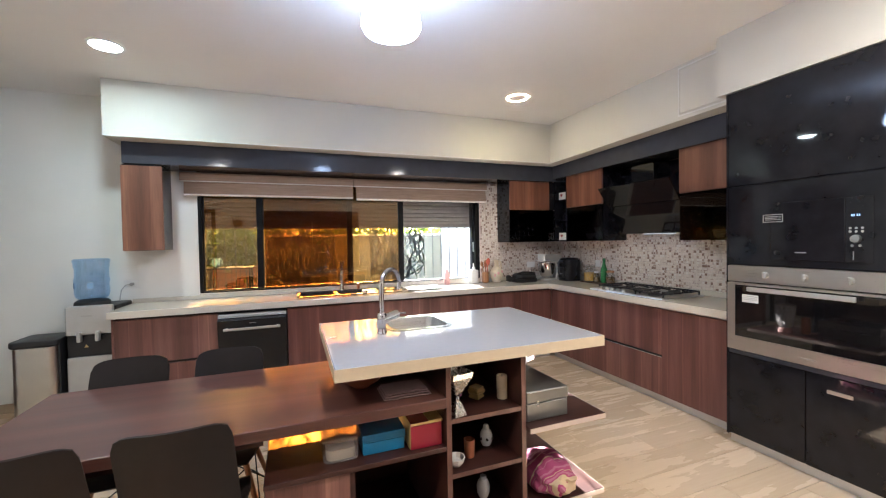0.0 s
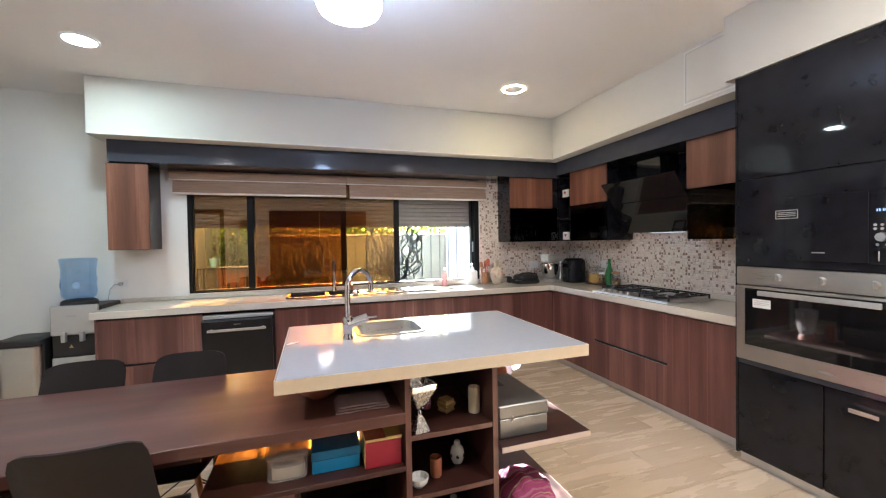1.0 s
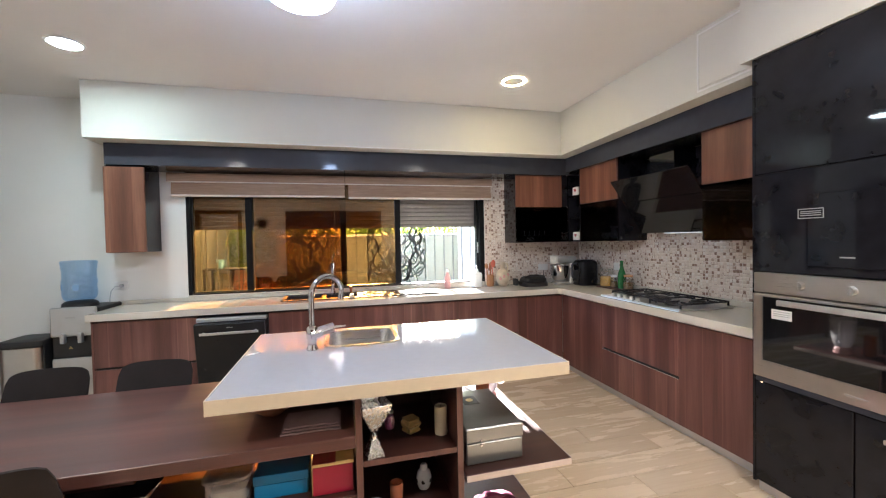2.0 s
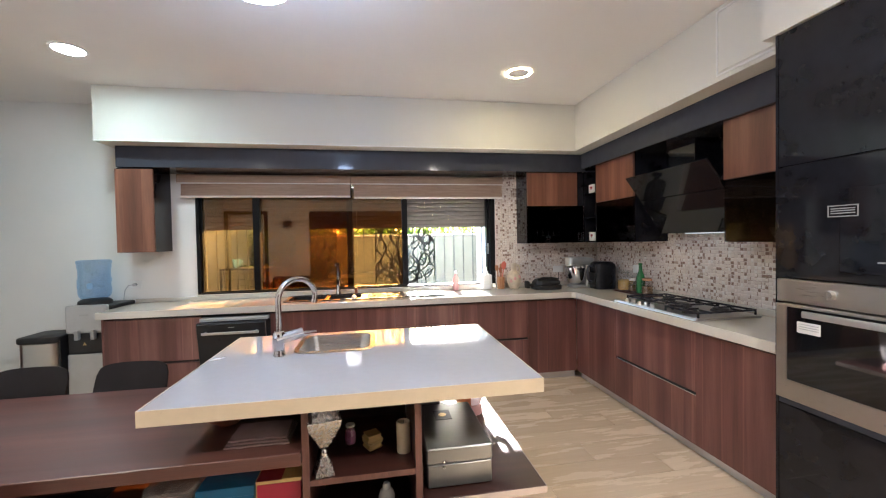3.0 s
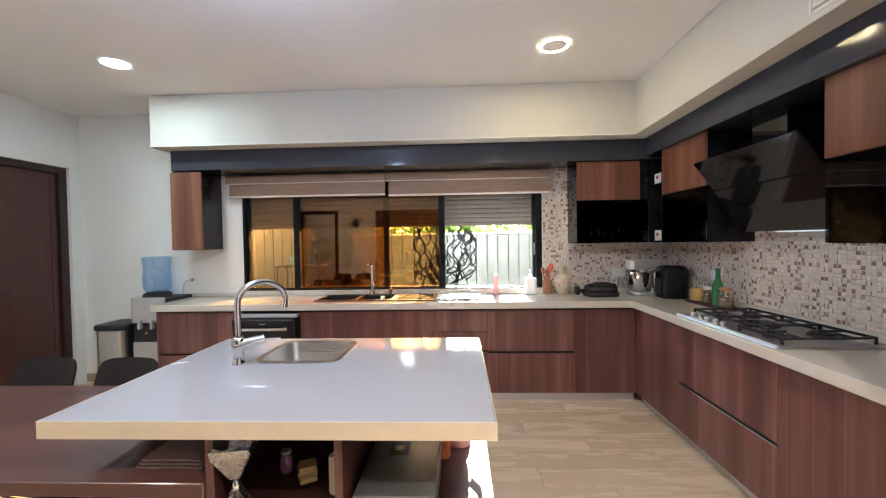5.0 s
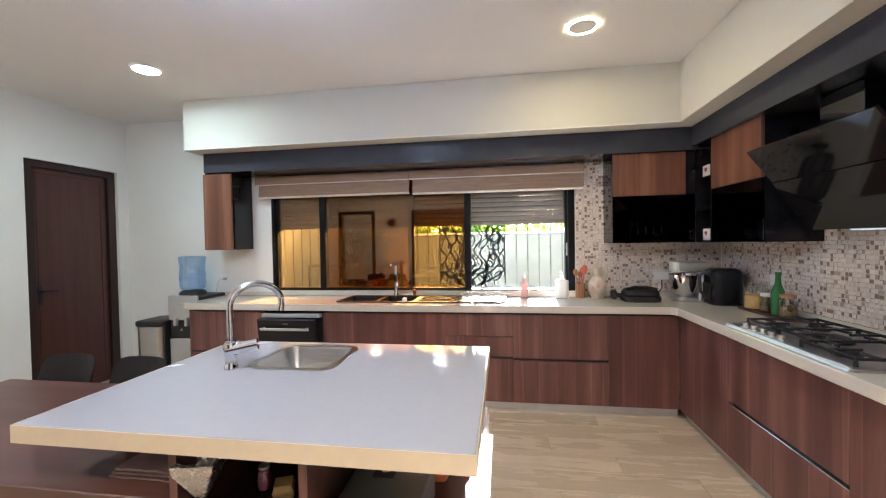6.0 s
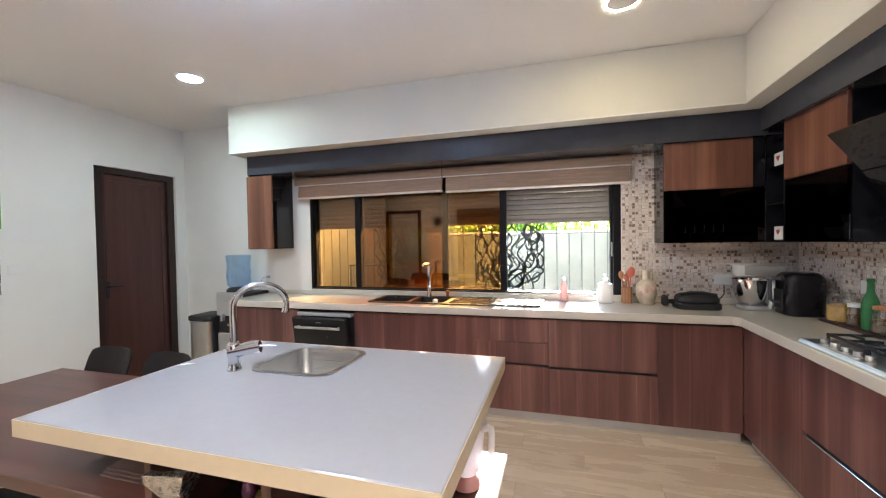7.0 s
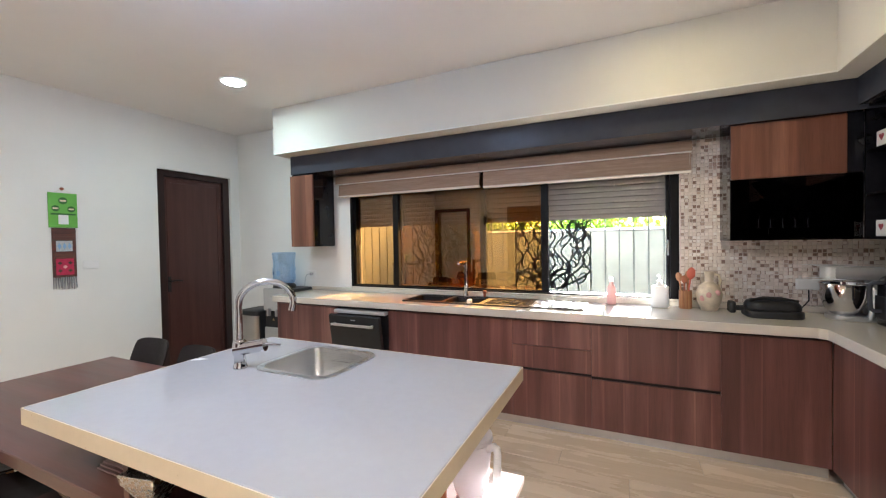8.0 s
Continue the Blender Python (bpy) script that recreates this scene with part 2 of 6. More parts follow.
_tr = _t.nodes.new("ShaderNodeBsdfTranslucent")
_tr.inputs["Color"].default_value = (0.42, 0.56, 0.09, 1)
_ms = _t.nodes.new("ShaderNodeMixShader")
_ms.inputs["Fac"].default_value = 0.6
_t.links.new(_t.nodes["Principled BSDF"].outputs[0], _ms.inputs[1])
_t.links.new(_tr.outputs[0], _ms.inputs[2])
_t.links.new(_ms.outputs[0], _t.nodes["Material Output"].inputs["Surface"])
M["leather"] = plain("grey_tin", (0.17, 0.17, 0.165), 0.34, 0.6, vary=0.1, bump=0.1)
M["green_card"] = plain("green_card", (0.14, 0.42, 0.06), 0.55, vary=0.08)
M["green_dark"] = plain("dark_green_print", (0.03, 0.13, 0.025), 0.6, vary=0.15)
M["cherry"] = plain("cherry_yarn", (0.42, 0.025, 0.07), 0.9, vary=0.25, scale=120)
M["pale_yarn"] = plain("pale_blue_yarn", (0.42, 0.46, 0.48), 0.9, vary=0.25, scale=120)
M["fringe"] = plain("grey_yarn", (0.24, 0.24, 0.24), 0.9, vary=0.2)
M["frosted"] = plain("frosted_plastic", (0.82, 0.80, 0.80), 0.2, vary=0.04)
_t = M["frosted"].node_tree
_tr = _t.nodes.new("ShaderNodeBsdfTranslucent")
_tr.inputs["Color"].default_value = (0.88, 0.86, 0.88, 1)
_ms = _t.nodes.new("ShaderNodeMixShader")
_ms.inputs["Fac"].default_value = 0.6
_t.links.new(_t.nodes["Principled BSDF"].outputs[0], _ms.inputs[1])
_t.links.new(_tr.outputs[0], _ms.inputs[2])
_t.links.new(_ms.outputs[0], _t.nodes["Material Output"].inputs["Surface"])
M["tub_plastic"] = plain("cloudy_plastic", (0.42, 0.38, 0.37), 0.25, vary=0.08)
M["tub_plastic"].node_tree.nodes["Principled BSDF"].inputs["Alpha"].default_value = 0.45
M["goblet_glass"] = pane("goblet_glass", (0.75, 0.77, 0.8), 0.35, 0.05)
M["hood_led"] = glow("hood_lamp_glow", (0.88, 0.95, 0.90), 0.045)
M["cord"] = plain("cream_cord", (0.6, 0.52, 0.42), 0.7, vary=0.05)


def tile_material():
    m, nt, ns, ln, b = _nodes("mosaic_tile")
    g = ns.new("ShaderNodeNewGeometry")
    # The browns are raised towards beige to carry the glare on the tiles.
    col = _ramp(nt, g.outputs["Random Per Island"], [(0.0, (0.78, 0.69, 0.625)), (0.34, (0.72, 0.63, 0.565)), (0.58, (0.81, 0.72, 0.66)),
                                                      (0.72, (0.82, 0.77, 0.73)), (0.82, (0.30, 0.205, 0.17)), (0.93, (0.47, 0.365, 0.315))])
    col.node.color_ramp.interpolation = "CONSTANT"
    v = _pos(nt, (1, 1, 1))
    col = _mix(nt, 0.2, col, _ramp(nt, _noise(nt, v, 70.0, 5.0), [(0.3, (0.7, 0.68, 0.66)), (0.7, (1.1, 1.1, 1.1))]), "MULTIPLY")
    ln.new(col, b.inputs["Base Color"])
    _rough(nt, b, g.outputs["Random Per Island"], 0.10, 0.26)
    b.inputs["Specular IOR Level"].default_value = 0.85
    return m


def plank_material():
    m, nt, ns, ln, b = _nodes("wood_look_floor_tile")
    big = _noise(nt, _pos(nt, (0.16, 1, 1), shift=7.0), 9.0, 5.0, 0.6, 0.0)
    fine = _noise(nt, _pos(nt, (0.05, 1, 1), shift=7.0), 70.0, 4.0)
    col = _ramp(nt, big, [(0.2, (0.575, 0.455, 0.325)), (0.5, (0.62, 0.495, 0.36)), (0.8, (0.655, 0.53, 0.39))])
    col = _mix(nt, 0.4, col, _ramp(nt, fine, [(0.3, (0.90, 0.88, 0.86)), (0.6, (1.03, 1.03, 1.03))]), "MULTIPLY")
    oi = ns.new("ShaderNodeObjectInfo")
    tone = _ramp(nt, oi.outputs["Random"], [(0.0, (0.92, 0.90, 0.87)), (0.5, (1, 1, 1)), (1.0, (1.06, 1.05, 1.03))])
    col = _mix(nt, 1.0, col, tone, "MULTIPLY")
    ln.new(col, b.inputs["Base Color"])
    _rough(nt, b, big, 0.22, 0.32)
    _bump(nt, b, fine, 0.02, 0.0004)
    return m


def stripe_material(name, stops, axis, scale):
    m, nt, ns, ln, b = _nodes(name)
    w = ns.new("ShaderNodeTexNoise")
    w.noise_dimensions = "1D"
    g = ns.new("ShaderNodeTexCoord")
    sp = ns.new("ShaderNodeSeparateXYZ")
    ln.new(g.outputs["Object"], sp.inputs[0])
    mul = ns.new("ShaderNodeMath")
    mul.operation = "MULTIPLY"
    mul.inputs[1].default_value = scale
    ln.new(sp.outputs["XYZ".index(axis)], mul.inputs[0])
    ln.new(mul.outputs[0], w.inputs["W"])
    w.inputs["Scale"].default_value = 1.0
    col = _ramp(nt, w.outputs["Fac"], stops)
    col.node.color_ramp.interpolation = "CONSTANT"
    ln.new(col, b.inputs["Base Color"])
    b.inputs["Roughness"].default_value = 0.9
    _bump(nt, b, _noise(nt, _pos(nt, (1, 1, 1)), 600.0, 2.0), 0.4)
    return m


M["pitcher"] = plain("painted_cream", (0.60, 0.50, 0.38), 0.3, vary=0.2, scale=18)
M["tile"] = tile_material()
M["plank"] = plank_material()
M["towel"] = stripe_material("striped_towel", [(0.0, (0.30, 0.05, 0.13)), (0.40, (0.52, 0.40, 0.27)), (0.47, (0.36, 0.06, 0.16)), (0.53, (0.45, 0.16, 0.25)), (0.60, (0.25, 0.04, 0.10))], "Y", 17.0)
M["weave"] = stripe_material("woven_textile", [(0.0, (0.06, 0.035, 0.03)), (0.42, (0.14, 0.06, 0.04)), (0.5, (0.05, 0.03, 0.03)), (0.56, (0.22, 0.05, 0.04)), (0.62, (0.07, 0.06, 0.05))], "Z", 90.0)

# ---- building helpers ----
ORIGIN = {}
SET_DOWN = Vector((0, 0, 0))


def thing(name, at, label, category, group="", kind="", size=1.0):
    ob = new(name)
    ob.empty_display_size = 0.1
    ob.scale = (size, size, size)
    ob.location = Vector(at) + SET_DOWN
    ORIGIN[ob] = Vector(at)
    return tagged(ob, label, category, group, kind)


def part(name, bm, material, parent=None, label="", smooth=False):
    """Link a bmesh, whose points are in world metres, as one mesh under a thing or part."""
    me = bpy.data.meshes.new(name)
    o = ORIGIN.get(parent, Vector((0, 0, 0)))
    if o.length:
        bmesh.ops.translate(bm, vec=-o, verts=bm.verts)
    bm.to_mesh(me)
    bm.free()
    if smooth:
        me.shade_smooth()
        me.set_sharp_from_angle(angle=radians(40))
    me.materials.append(M[material] if isinstance(material, str) else material)
    ob = new(name, me)
    if parent is not None:
        ob.parent = parent
    ORIGIN[ob] = o
    if label:
        ob["label"] = label
    return ob


def whole(name, bm, material, at, label, category, group="", kind="", smooth=False):
    """A thing of one single mesh with its origin at a place."""
    dummy = Vector(at)
    bmesh.ops.translate(bm, vec=-dummy, verts=bm.verts)
    ob = part(name, bm, material, None, "", smooth)
    ob.location = dummy
    ORIGIN[ob] = dummy
    return tagged(ob, label, category, group, kind)


def box(x0, x1, y0, y1, z0, z1, bevel=0.0, bm=None, seg=1):
    t = bmesh.new()
    bmesh.ops.create_cube(t, size=1.0)
    for v in t.verts:
        v.co = Vector(((x0 + x1) / 2 + v.co.x * (x1 - x0), (y0 + y1) / 2 + v.co.y * (y1 - y0), (z0 + z1) / 2 + v.co.z * (z1 - z0)))
    if bevel:
        bmesh.ops.bevel(t, geom=t.edges[:], offset=bevel, segments=seg, affect="EDGES", profile=0.5)
    return join(bm, t)


def join(bm, t):
    if bm is None:
        return t
    me = bpy.data.meshes.new("tmp")
    t.to_mesh(me)
    t.free()
    bm.from_mesh(me)
    bpy.data.meshes.remove(me)
    return bm


def lathe(profile, at=(0, 0, 0), n=28, bm=None, axis="z", close=True):
    """Turn (radius, height) pairs round an axis."""
    t = bmesh.new()
    rings = []
    for r, h in profile:
        ring = []
        for i in range(n):
            a = 2 * math.pi * i / n
            ring.append(t.verts.new((r * math.cos(a), r * math.sin(a), h)))
        rings.append(ring)
    for a, b in zip(rings, rings[1:]):
        for i in range(n):
            t.faces.new((a[i], a[(i + 1) % n], b[(i + 1) % n], b[i]))
    if close:
        if profile[0][0] > 1e-5:
            t.faces.new(rings[0][::-1])
        if profile[-1][0] > 1e-5:
            t.faces.new(rings[-1])
    bmesh.ops.remove_doubles(t, verts=t.verts, dist=1e-5)
    rot = {"z": Matrix(), "x": Matrix.Rotation(radians(90), 4, "Y"), "y": Matrix.Rotation(radians(-90), 4, "X")}[axis]
    bmesh.ops.transform(t, matrix=Matrix.Translation(at) @ rot, verts=t.verts)
    return join(bm, t)


def rod(a, b, r0, r1=None, n=12, bm=None):
    r1 = r0 if r1 is None else r1
    a, b = Vector(a), Vector(b)
    t = bmesh.new()
    d = b - a
    bmesh.ops.create_cone(t, cap_ends=True, segments=n, radius1=r0, radius2=r1, depth=d.length)
    q = d.to_track_quat("Z", "Y").to_matrix().to_4x4()
    bmesh.ops.transform(t, matrix=Matrix.Translation((a + b) / 2) @ q, verts=t.verts)
    return join(bm, t)


def tube(points, r, n=12, bm=None, radii=None):
    """A round tube along a line of points."""
    t = bmesh.new()
    pts = [Vector(p) for p in points]
    rings = []
    up = Vector((0.123, 0.35, 0.93)).normalized()
    for i, p in enumerate(pts):
        d = (pts[min(i + 1, len(pts) - 1)] - pts[max(i - 1, 0)]).normalized()
        s = d.cross(up)
        s = s.normalized() if s.length > 1e-4 else Vector((1, 0, 0))
        u = s.cross(d).normalized()
        up = u
        rr = radii[i] if radii else r
        rings.append([t.verts.new(p + (s * math.cos(2 * math.pi * k / n) + u * math.sin(2 * math.pi * k / n)) * rr) for k in range(n)])
    for a, b in zip(rings, rings[1:]):
        for k in range(n):
            t.faces.new((a[k], a[(k + 1) % n], b[(k + 1) % n], b[k]))
    t.faces.new(rings[0][::-1])
    t.faces.new(rings[-1])
    bmesh.ops.recalc_face_normals(t, faces=t.faces)
    return join(bm, t)


def prism(outline, y0, y1, axis="y", bm=None, bevel=0.0):
    """A flat outline drawn out between two places along an axis. axis y: (x, z); x: (y, z); z: (x, y)."""
    t = bmesh.new()
    put = {"y": lambda p, d: (p[0], d, p[1]), "x": lambda p, d: (d, p[0], p[1]), "z": lambda p, d: (p[0], p[1], d)}[axis]
    a = [t.verts.new(put(p, y0)) for p in outline]
    b = [t.verts.new(put(p, y1)) for p in outline]
    n = len(outline)
    t.faces.new(a)
    t.faces.new(b[::-1])
    for i in range(n):
        t.faces.new((a[i], b[i], b[(i + 1) % n], a[(i + 1) % n]))
    bmesh.ops.recalc_face_normals(t, faces=t.faces)
    if bevel:
        bmesh.ops.bevel(t, geom=t.edges[:], offset=bevel, segments=2, affect="EDGES", profile=0.5)
    return join(bm, t)


def rounded(x0, x1, y0, y1, r, n=6):
    pts = []
    for cx, cy, a0 in ((x1 - r, y1 - r, 0), (x0 + r, y1 - r, 90), (x0 + r, y0 + r, 180), (x1 - r, y0 + r, 270)):
        for i in range(n + 1):
            a = radians(a0 + 90 * i / n)
            pts.append((cx + r * math.cos(a), cy + r * math.sin(a)))
    return pts


def structure(name, bm, material, label, category):
    return whole(name, bm, material, (0, 0, 0), label, category, kind="structure")


def cut(bm, *cutters):
    """The first solid with the others taken out of it."""
    me = bpy.data.meshes.new("tmp")
    bm.to_mesh(me)
    bm.free()
    ob = new("tmp", me)
    tools = []
    for c in cutters:
        cm = bpy.data.meshes.new("tmp")
        c.to_mesh(cm)
        c.free()
        co = new("tmp", cm)
        tools.append(co)
        md = ob.modifiers.new("cut", "BOOLEAN")
        md.operation, md.object, md.solver = "DIFFERENCE", co, "EXACT"
    res = bpy.data.meshes.new_from_object(ob.evaluated_get(bpy.context.evaluated_depsgraph_get()))
    out = bmesh.new()
    out.from_mesh(res)
    for o in (ob, *tools):
        d = o.data
        bpy.data.objects.remove(o)
        bpy.data.meshes.remove(d)
    bpy.data.meshes.remove(res)
    return out


# ---- the room ----
FLOOR, CEIL = 0.02, 2.78
LEFT, RIGHT, BACK, FRONT = -2.26, 3.74, 4.725, -0.80
COUNTER = 0.90

floor = structure("floor", box(LEFT - 0.2, RIGHT + 0.2, FRONT - 0.1, BACK + 0.1, FLOOR - 0.14, FLOOR - 0.004), "joint", "beige wood-look tiled kitchen floor", "floor")
structure("ceiling", box(LEFT - 0.2, RIGHT + 0.2, FRONT - 0.15, BACK + 0.25, CEIL, CEIL + 0.15), "ceiling", "plain white painted ceiling", "ceiling")
structure("wall_north", cut(box(LEFT - 0.2, RIGHT + 0.2, BACK, BACK + 0.2, FLOOR - 0.1, CEIL), box(-0.545, 2.50, BACK - 0.1, BACK + 0.3, 0.95, 2.20)),
          "wall", "white painted wall around the wide window", "wall")
structure("wall_west", cut(box(LEFT - 0.2, LEFT, FRONT - 0.15, BACK, FLOOR - 0.1, CEIL), box(LEFT - 0.12, LEFT + 0.1, 3.775, 4.61, FLOOR - 0.05, 2.228)),
          "wall", "white painted wall with a recessed door", "wall")
structure("wall_east", box(RIGHT, RIGHT + 0.2, FRONT - 0.15, BACK, FLOOR - 0.1, CEIL), "wall", "white painted wall behind the kitchen units", "wall")
structure("wall_south", cut(box(LEFT, RIGHT, FRONT - 0.15, FRONT, FLOOR - 0.1, CEIL), box(-2.17, -1.38, FRONT - 0.3, FRONT + 0.1, FLOOR - 0.05, 2.13)),
          "wall", "white painted wall with a doorway", "wall")
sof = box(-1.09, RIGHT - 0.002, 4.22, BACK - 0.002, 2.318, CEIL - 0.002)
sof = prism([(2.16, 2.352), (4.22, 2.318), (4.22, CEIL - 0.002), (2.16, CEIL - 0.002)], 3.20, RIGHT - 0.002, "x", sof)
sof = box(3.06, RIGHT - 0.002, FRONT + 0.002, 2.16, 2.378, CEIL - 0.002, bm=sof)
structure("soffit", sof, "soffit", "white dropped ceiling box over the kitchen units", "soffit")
structure("soffit_edge", box(-1.09, 3.2, 4.212, 4.219, 2.318, 2.326), "wall", "thin shadow trim along the soffit", "trim")
hatch = thing("access_hatch", (3.2, 2.37, 2.56), "white painted access hatch in the soffit face", "hatch")
part("panel", box(3.190, 3.199, 2.205, 2.535, 2.395, 2.735, 0.002), "soffit", hatch)
part("rim", cut(box(3.194, 3.199, 2.185, 2.555, 2.375, 2.755), box(3.1, 3.3, 2.195, 2.545, 2.385, 2.745)), "wall", hatch)
structure("skirting", box(LEFT, LEFT + 0.012, FRONT, 3.78, FLOOR, FLOOR + 0.08, 0.003), "joint", "beige tile skirting along the wall", "skirting")
structure("skirting", box(LEFT, -1.0, BACK - 0.012, BACK, FLOOR, FLOOR + 0.08, 0.003), "joint", "beige tile skirting along the wall", "skirting")

# hall behind the doorway
hall = box(-3.2, -0.4, FRONT - 2.4, FRONT - 2.3, 0.0, CEIL)
hall = box(-3.3, LEFT - 0.2, FRONT - 0.15, FRONT - 0.05, 0.0, CEIL, bm=hall)
hall = box(-3.3, -3.2, FRONT - 2.4, FRONT - 0.15, 0.0, CEIL, bm=hall)
hall = box(-0.4, -0.3, FRONT - 2.4, FRONT - 0.15, 0.0, CEIL, bm=hall)
structure("hall_wall", hall, "wall", "plain white walls of the hall", "wall")
structure("hall_floor", box(-3.3, -0.3, FRONT - 2.4, FRONT - 0.1, -0.1, 0.0), "joint", "beige hall floor", "floor")
structure("hall_ceiling", box(-3.3, -0.3, FRONT - 2.4, FRONT - 0.15, CEIL, CEIL + 0.1), "ceiling", "white hall ceiling", "ceiling")
structure("doorway_frame", cut(box(-2.25, -1.30, FRONT - 0.16, FRONT + 0.02, FLOOR, 2.21), box(-2.17, -1.38, FRONT - 0.3, FRONT + 0.1, FLOOR - 0.05, 2.13)),
          "door_frame", "dark brown wooden frame of the open doorway", "door frame")
wide = thing("sliding_door", (0.75, FRONT + 0.03, FLOOR), "wide dark brown wooden sliding door, closed", "door")
for i in range(2):
    x0 = -0.36 + i * 1.12
    leaf = part("leaf", box(x0, x0 + 1.11, FRONT + 0.004, FRONT + 0.045, FLOOR + 0.002, 2.19, 0.004), "door_wood", wide)
    part("panel", box(x0 + 0.12, x0 + 0.99, FRONT + 0.043, FRONT + 0.052, 0.25, 2.05, 0.004), "door_wood", leaf)
star = thing("wall_ornament", (-0.86, FRONT + 0.03, 1.9), "dark metal flower-shaped wall ornament", "ornament")
sb = bmesh.new()
for k in range(14):
    a = 2 * math.pi * k / 14
    L = 0.16 + 0.05 * (k % 2)
    rod((-0.86 + 0.03 * math.cos(a), FRONT + 0.03, 1.9 + 0.03 * math.sin(a)), (-0.86 + L * math.cos(a), FRONT + 0.03, 1.9 + L * math.sin(a)), 0.018, 0.004, 6, sb)
part("petals", sb, "black_matt", star)
part("boss", lathe([(0, -0.03), (0.05, -0.03), (0.05, 0.01), (0, 0.02)], (-0.86, FRONT + 0.03, 1.9), 16, axis="y"), "black_matt", star)

# ---- door in the west wall ----
door = thing("door_1", (LEFT - 0.08, 4.195, FLOOR), "dark brown wooden door, closed, in a recess", "door", kind="structure")
part("frame", cut(box(LEFT - 0.115, LEFT - 0.03, 3.775, 4.61, FLOOR, 2.228, 0.004), box(LEFT - 0.3, LEFT, 3.86, 4.53, FLOOR - 0.1, 2.165)), "door_frame", door)
leaf = part("leaf", box(LEFT - 0.10, LEFT - 0.06, 3.863, 4.527, FLOOR + 0.006, 2.162, 0.003), "door_wood", door)
rim = cut(box(LEFT - 0.062, LEFT - 0.054, 3.89, 4.50, 0.05, 2.135, 0.003), box(LEFT - 0.2, LEFT, 3.925, 4.465, 0.085, 2.10))
part("moulding", rim, "door_wood", leaf)
hb = rod((LEFT - 0.06, 3.90, 1.04), (LEFT - 0.01, 3.90, 1.04), 0.009)
hb = tube([(LEFT - 0.012, 3.895, 1.04), (LEFT - 0.012, 3.95, 1.043), (LEFT - 0.014, 4.01, 1.036)], 0.008, 8, hb)
hb = box(LEFT - 0.06, LEFT - 0.053, 3.882, 3.918, 0.92, 1.09, 0.002, hb)
part("door_handle", hb, "black_matt", leaf, "dark metal lever handle")

# ---- window ----
GY = 4.80
win = thing("window_1", (0.96, GY, 0.95), "wide dark aluminium sliding window with bronze glass, one side open", "window", kind="structure")
fr = cut(box(-0.543, 2.498, 4.722, 4.86, 0.952, 2.198, 0.003), box(-0.513, 2.44, 4.6, 5.0, 0.962, 2.14))
part("window_frame", fr, "frame", win)
part("window_sill", box(-0.543, 2.498, BACK - 0.014, 4.83, 0.935, 0.9515, 0.003), "quartz", win, "cream stone sill")
for x0, x1, y, st in ((-0.512, 0.03, 4.775, 0.012), (-0.03, 0.95, 4.835, 0.06), (0.033, 1.53, 4.775, 0.003)):
    sash = cut(box(x0, x1, y - 0.018, y + 0.018, 0.964, 2.139, 0.002), box(x0 + st, x1 - 0.06, y - 0.1, y + 0.1, 0.974, 2.1))
    pn_ = part("sash", sash, "frame", win)
    part("glass", box(x0 + 0.01, x1 - 0.05, y - 0.002, y + 0.002, 0.97, 2.12), "bronze_glass", pn_, "bronze-tinted glass pane")
part("sash", box(2.42, 2.439, 4.775, 4.85, 0.964, 2.139, 0.003), "frame", win)
part("latch", box(2.424, 2.436, 4.755, 4.775, 1.28, 1.40, 0.003), "silver", win)

# roller shutter half down outside the glass
shut = thing("roller_shutter", (0.96, 4.90, 1.9), "grey roller shutter half lowered outside the window", "shutter")
SH = 1.585
nsl = 13
for i in range(nsl):
    z0 = SH + i * 0.047
    part("slat", prism([(4.893, z0), (4.889, z0 + 0.010), (4.889, z0 + 0.032), (4.895, z0 + 0.040), (4.905, z0 + 0.040), (4.905, z0)], -0.56, 2.48, "x"), "shutter", shut)
jb = bmesh.new()
for i in range(nsl - 1):
    z0 = SH + i * 0.047 + 0.040
    cuts = [-0.56]
    if i % 3 != 0:
        for h0, h1 in ((-0.5, 0.1), (0.45, 0.95), (1.65, 2.42)):
            cuts += [h0 + 0.045 * k for k in range(int((h1 - h0) / 0.045))]
    cuts.append(2.48)
    for c0, c1 in zip(cuts, cuts[1:]):
        box(c0, c1 - (0.0042 if c1 < 2.45 else 0), 4.897, 4.903, z0 + 0.004, z0 + 0.0075, bm=jb)
    box(-0.56, 2.48, 4.897, 4.903, z0, z0 + 0.004, bm=jb)
part("joint_strip", jb, "shutter", shut, "perforated strip between the slats")["kind"] = "stuff"
part("guide", box(-0.58, -0.555, 4.88, 4.92, 0.952, 2.198), "frame", shut)
part("guide", box(2.475, 2.50, 4.88, 4.92, 0.952, 2.198), "frame", shut)

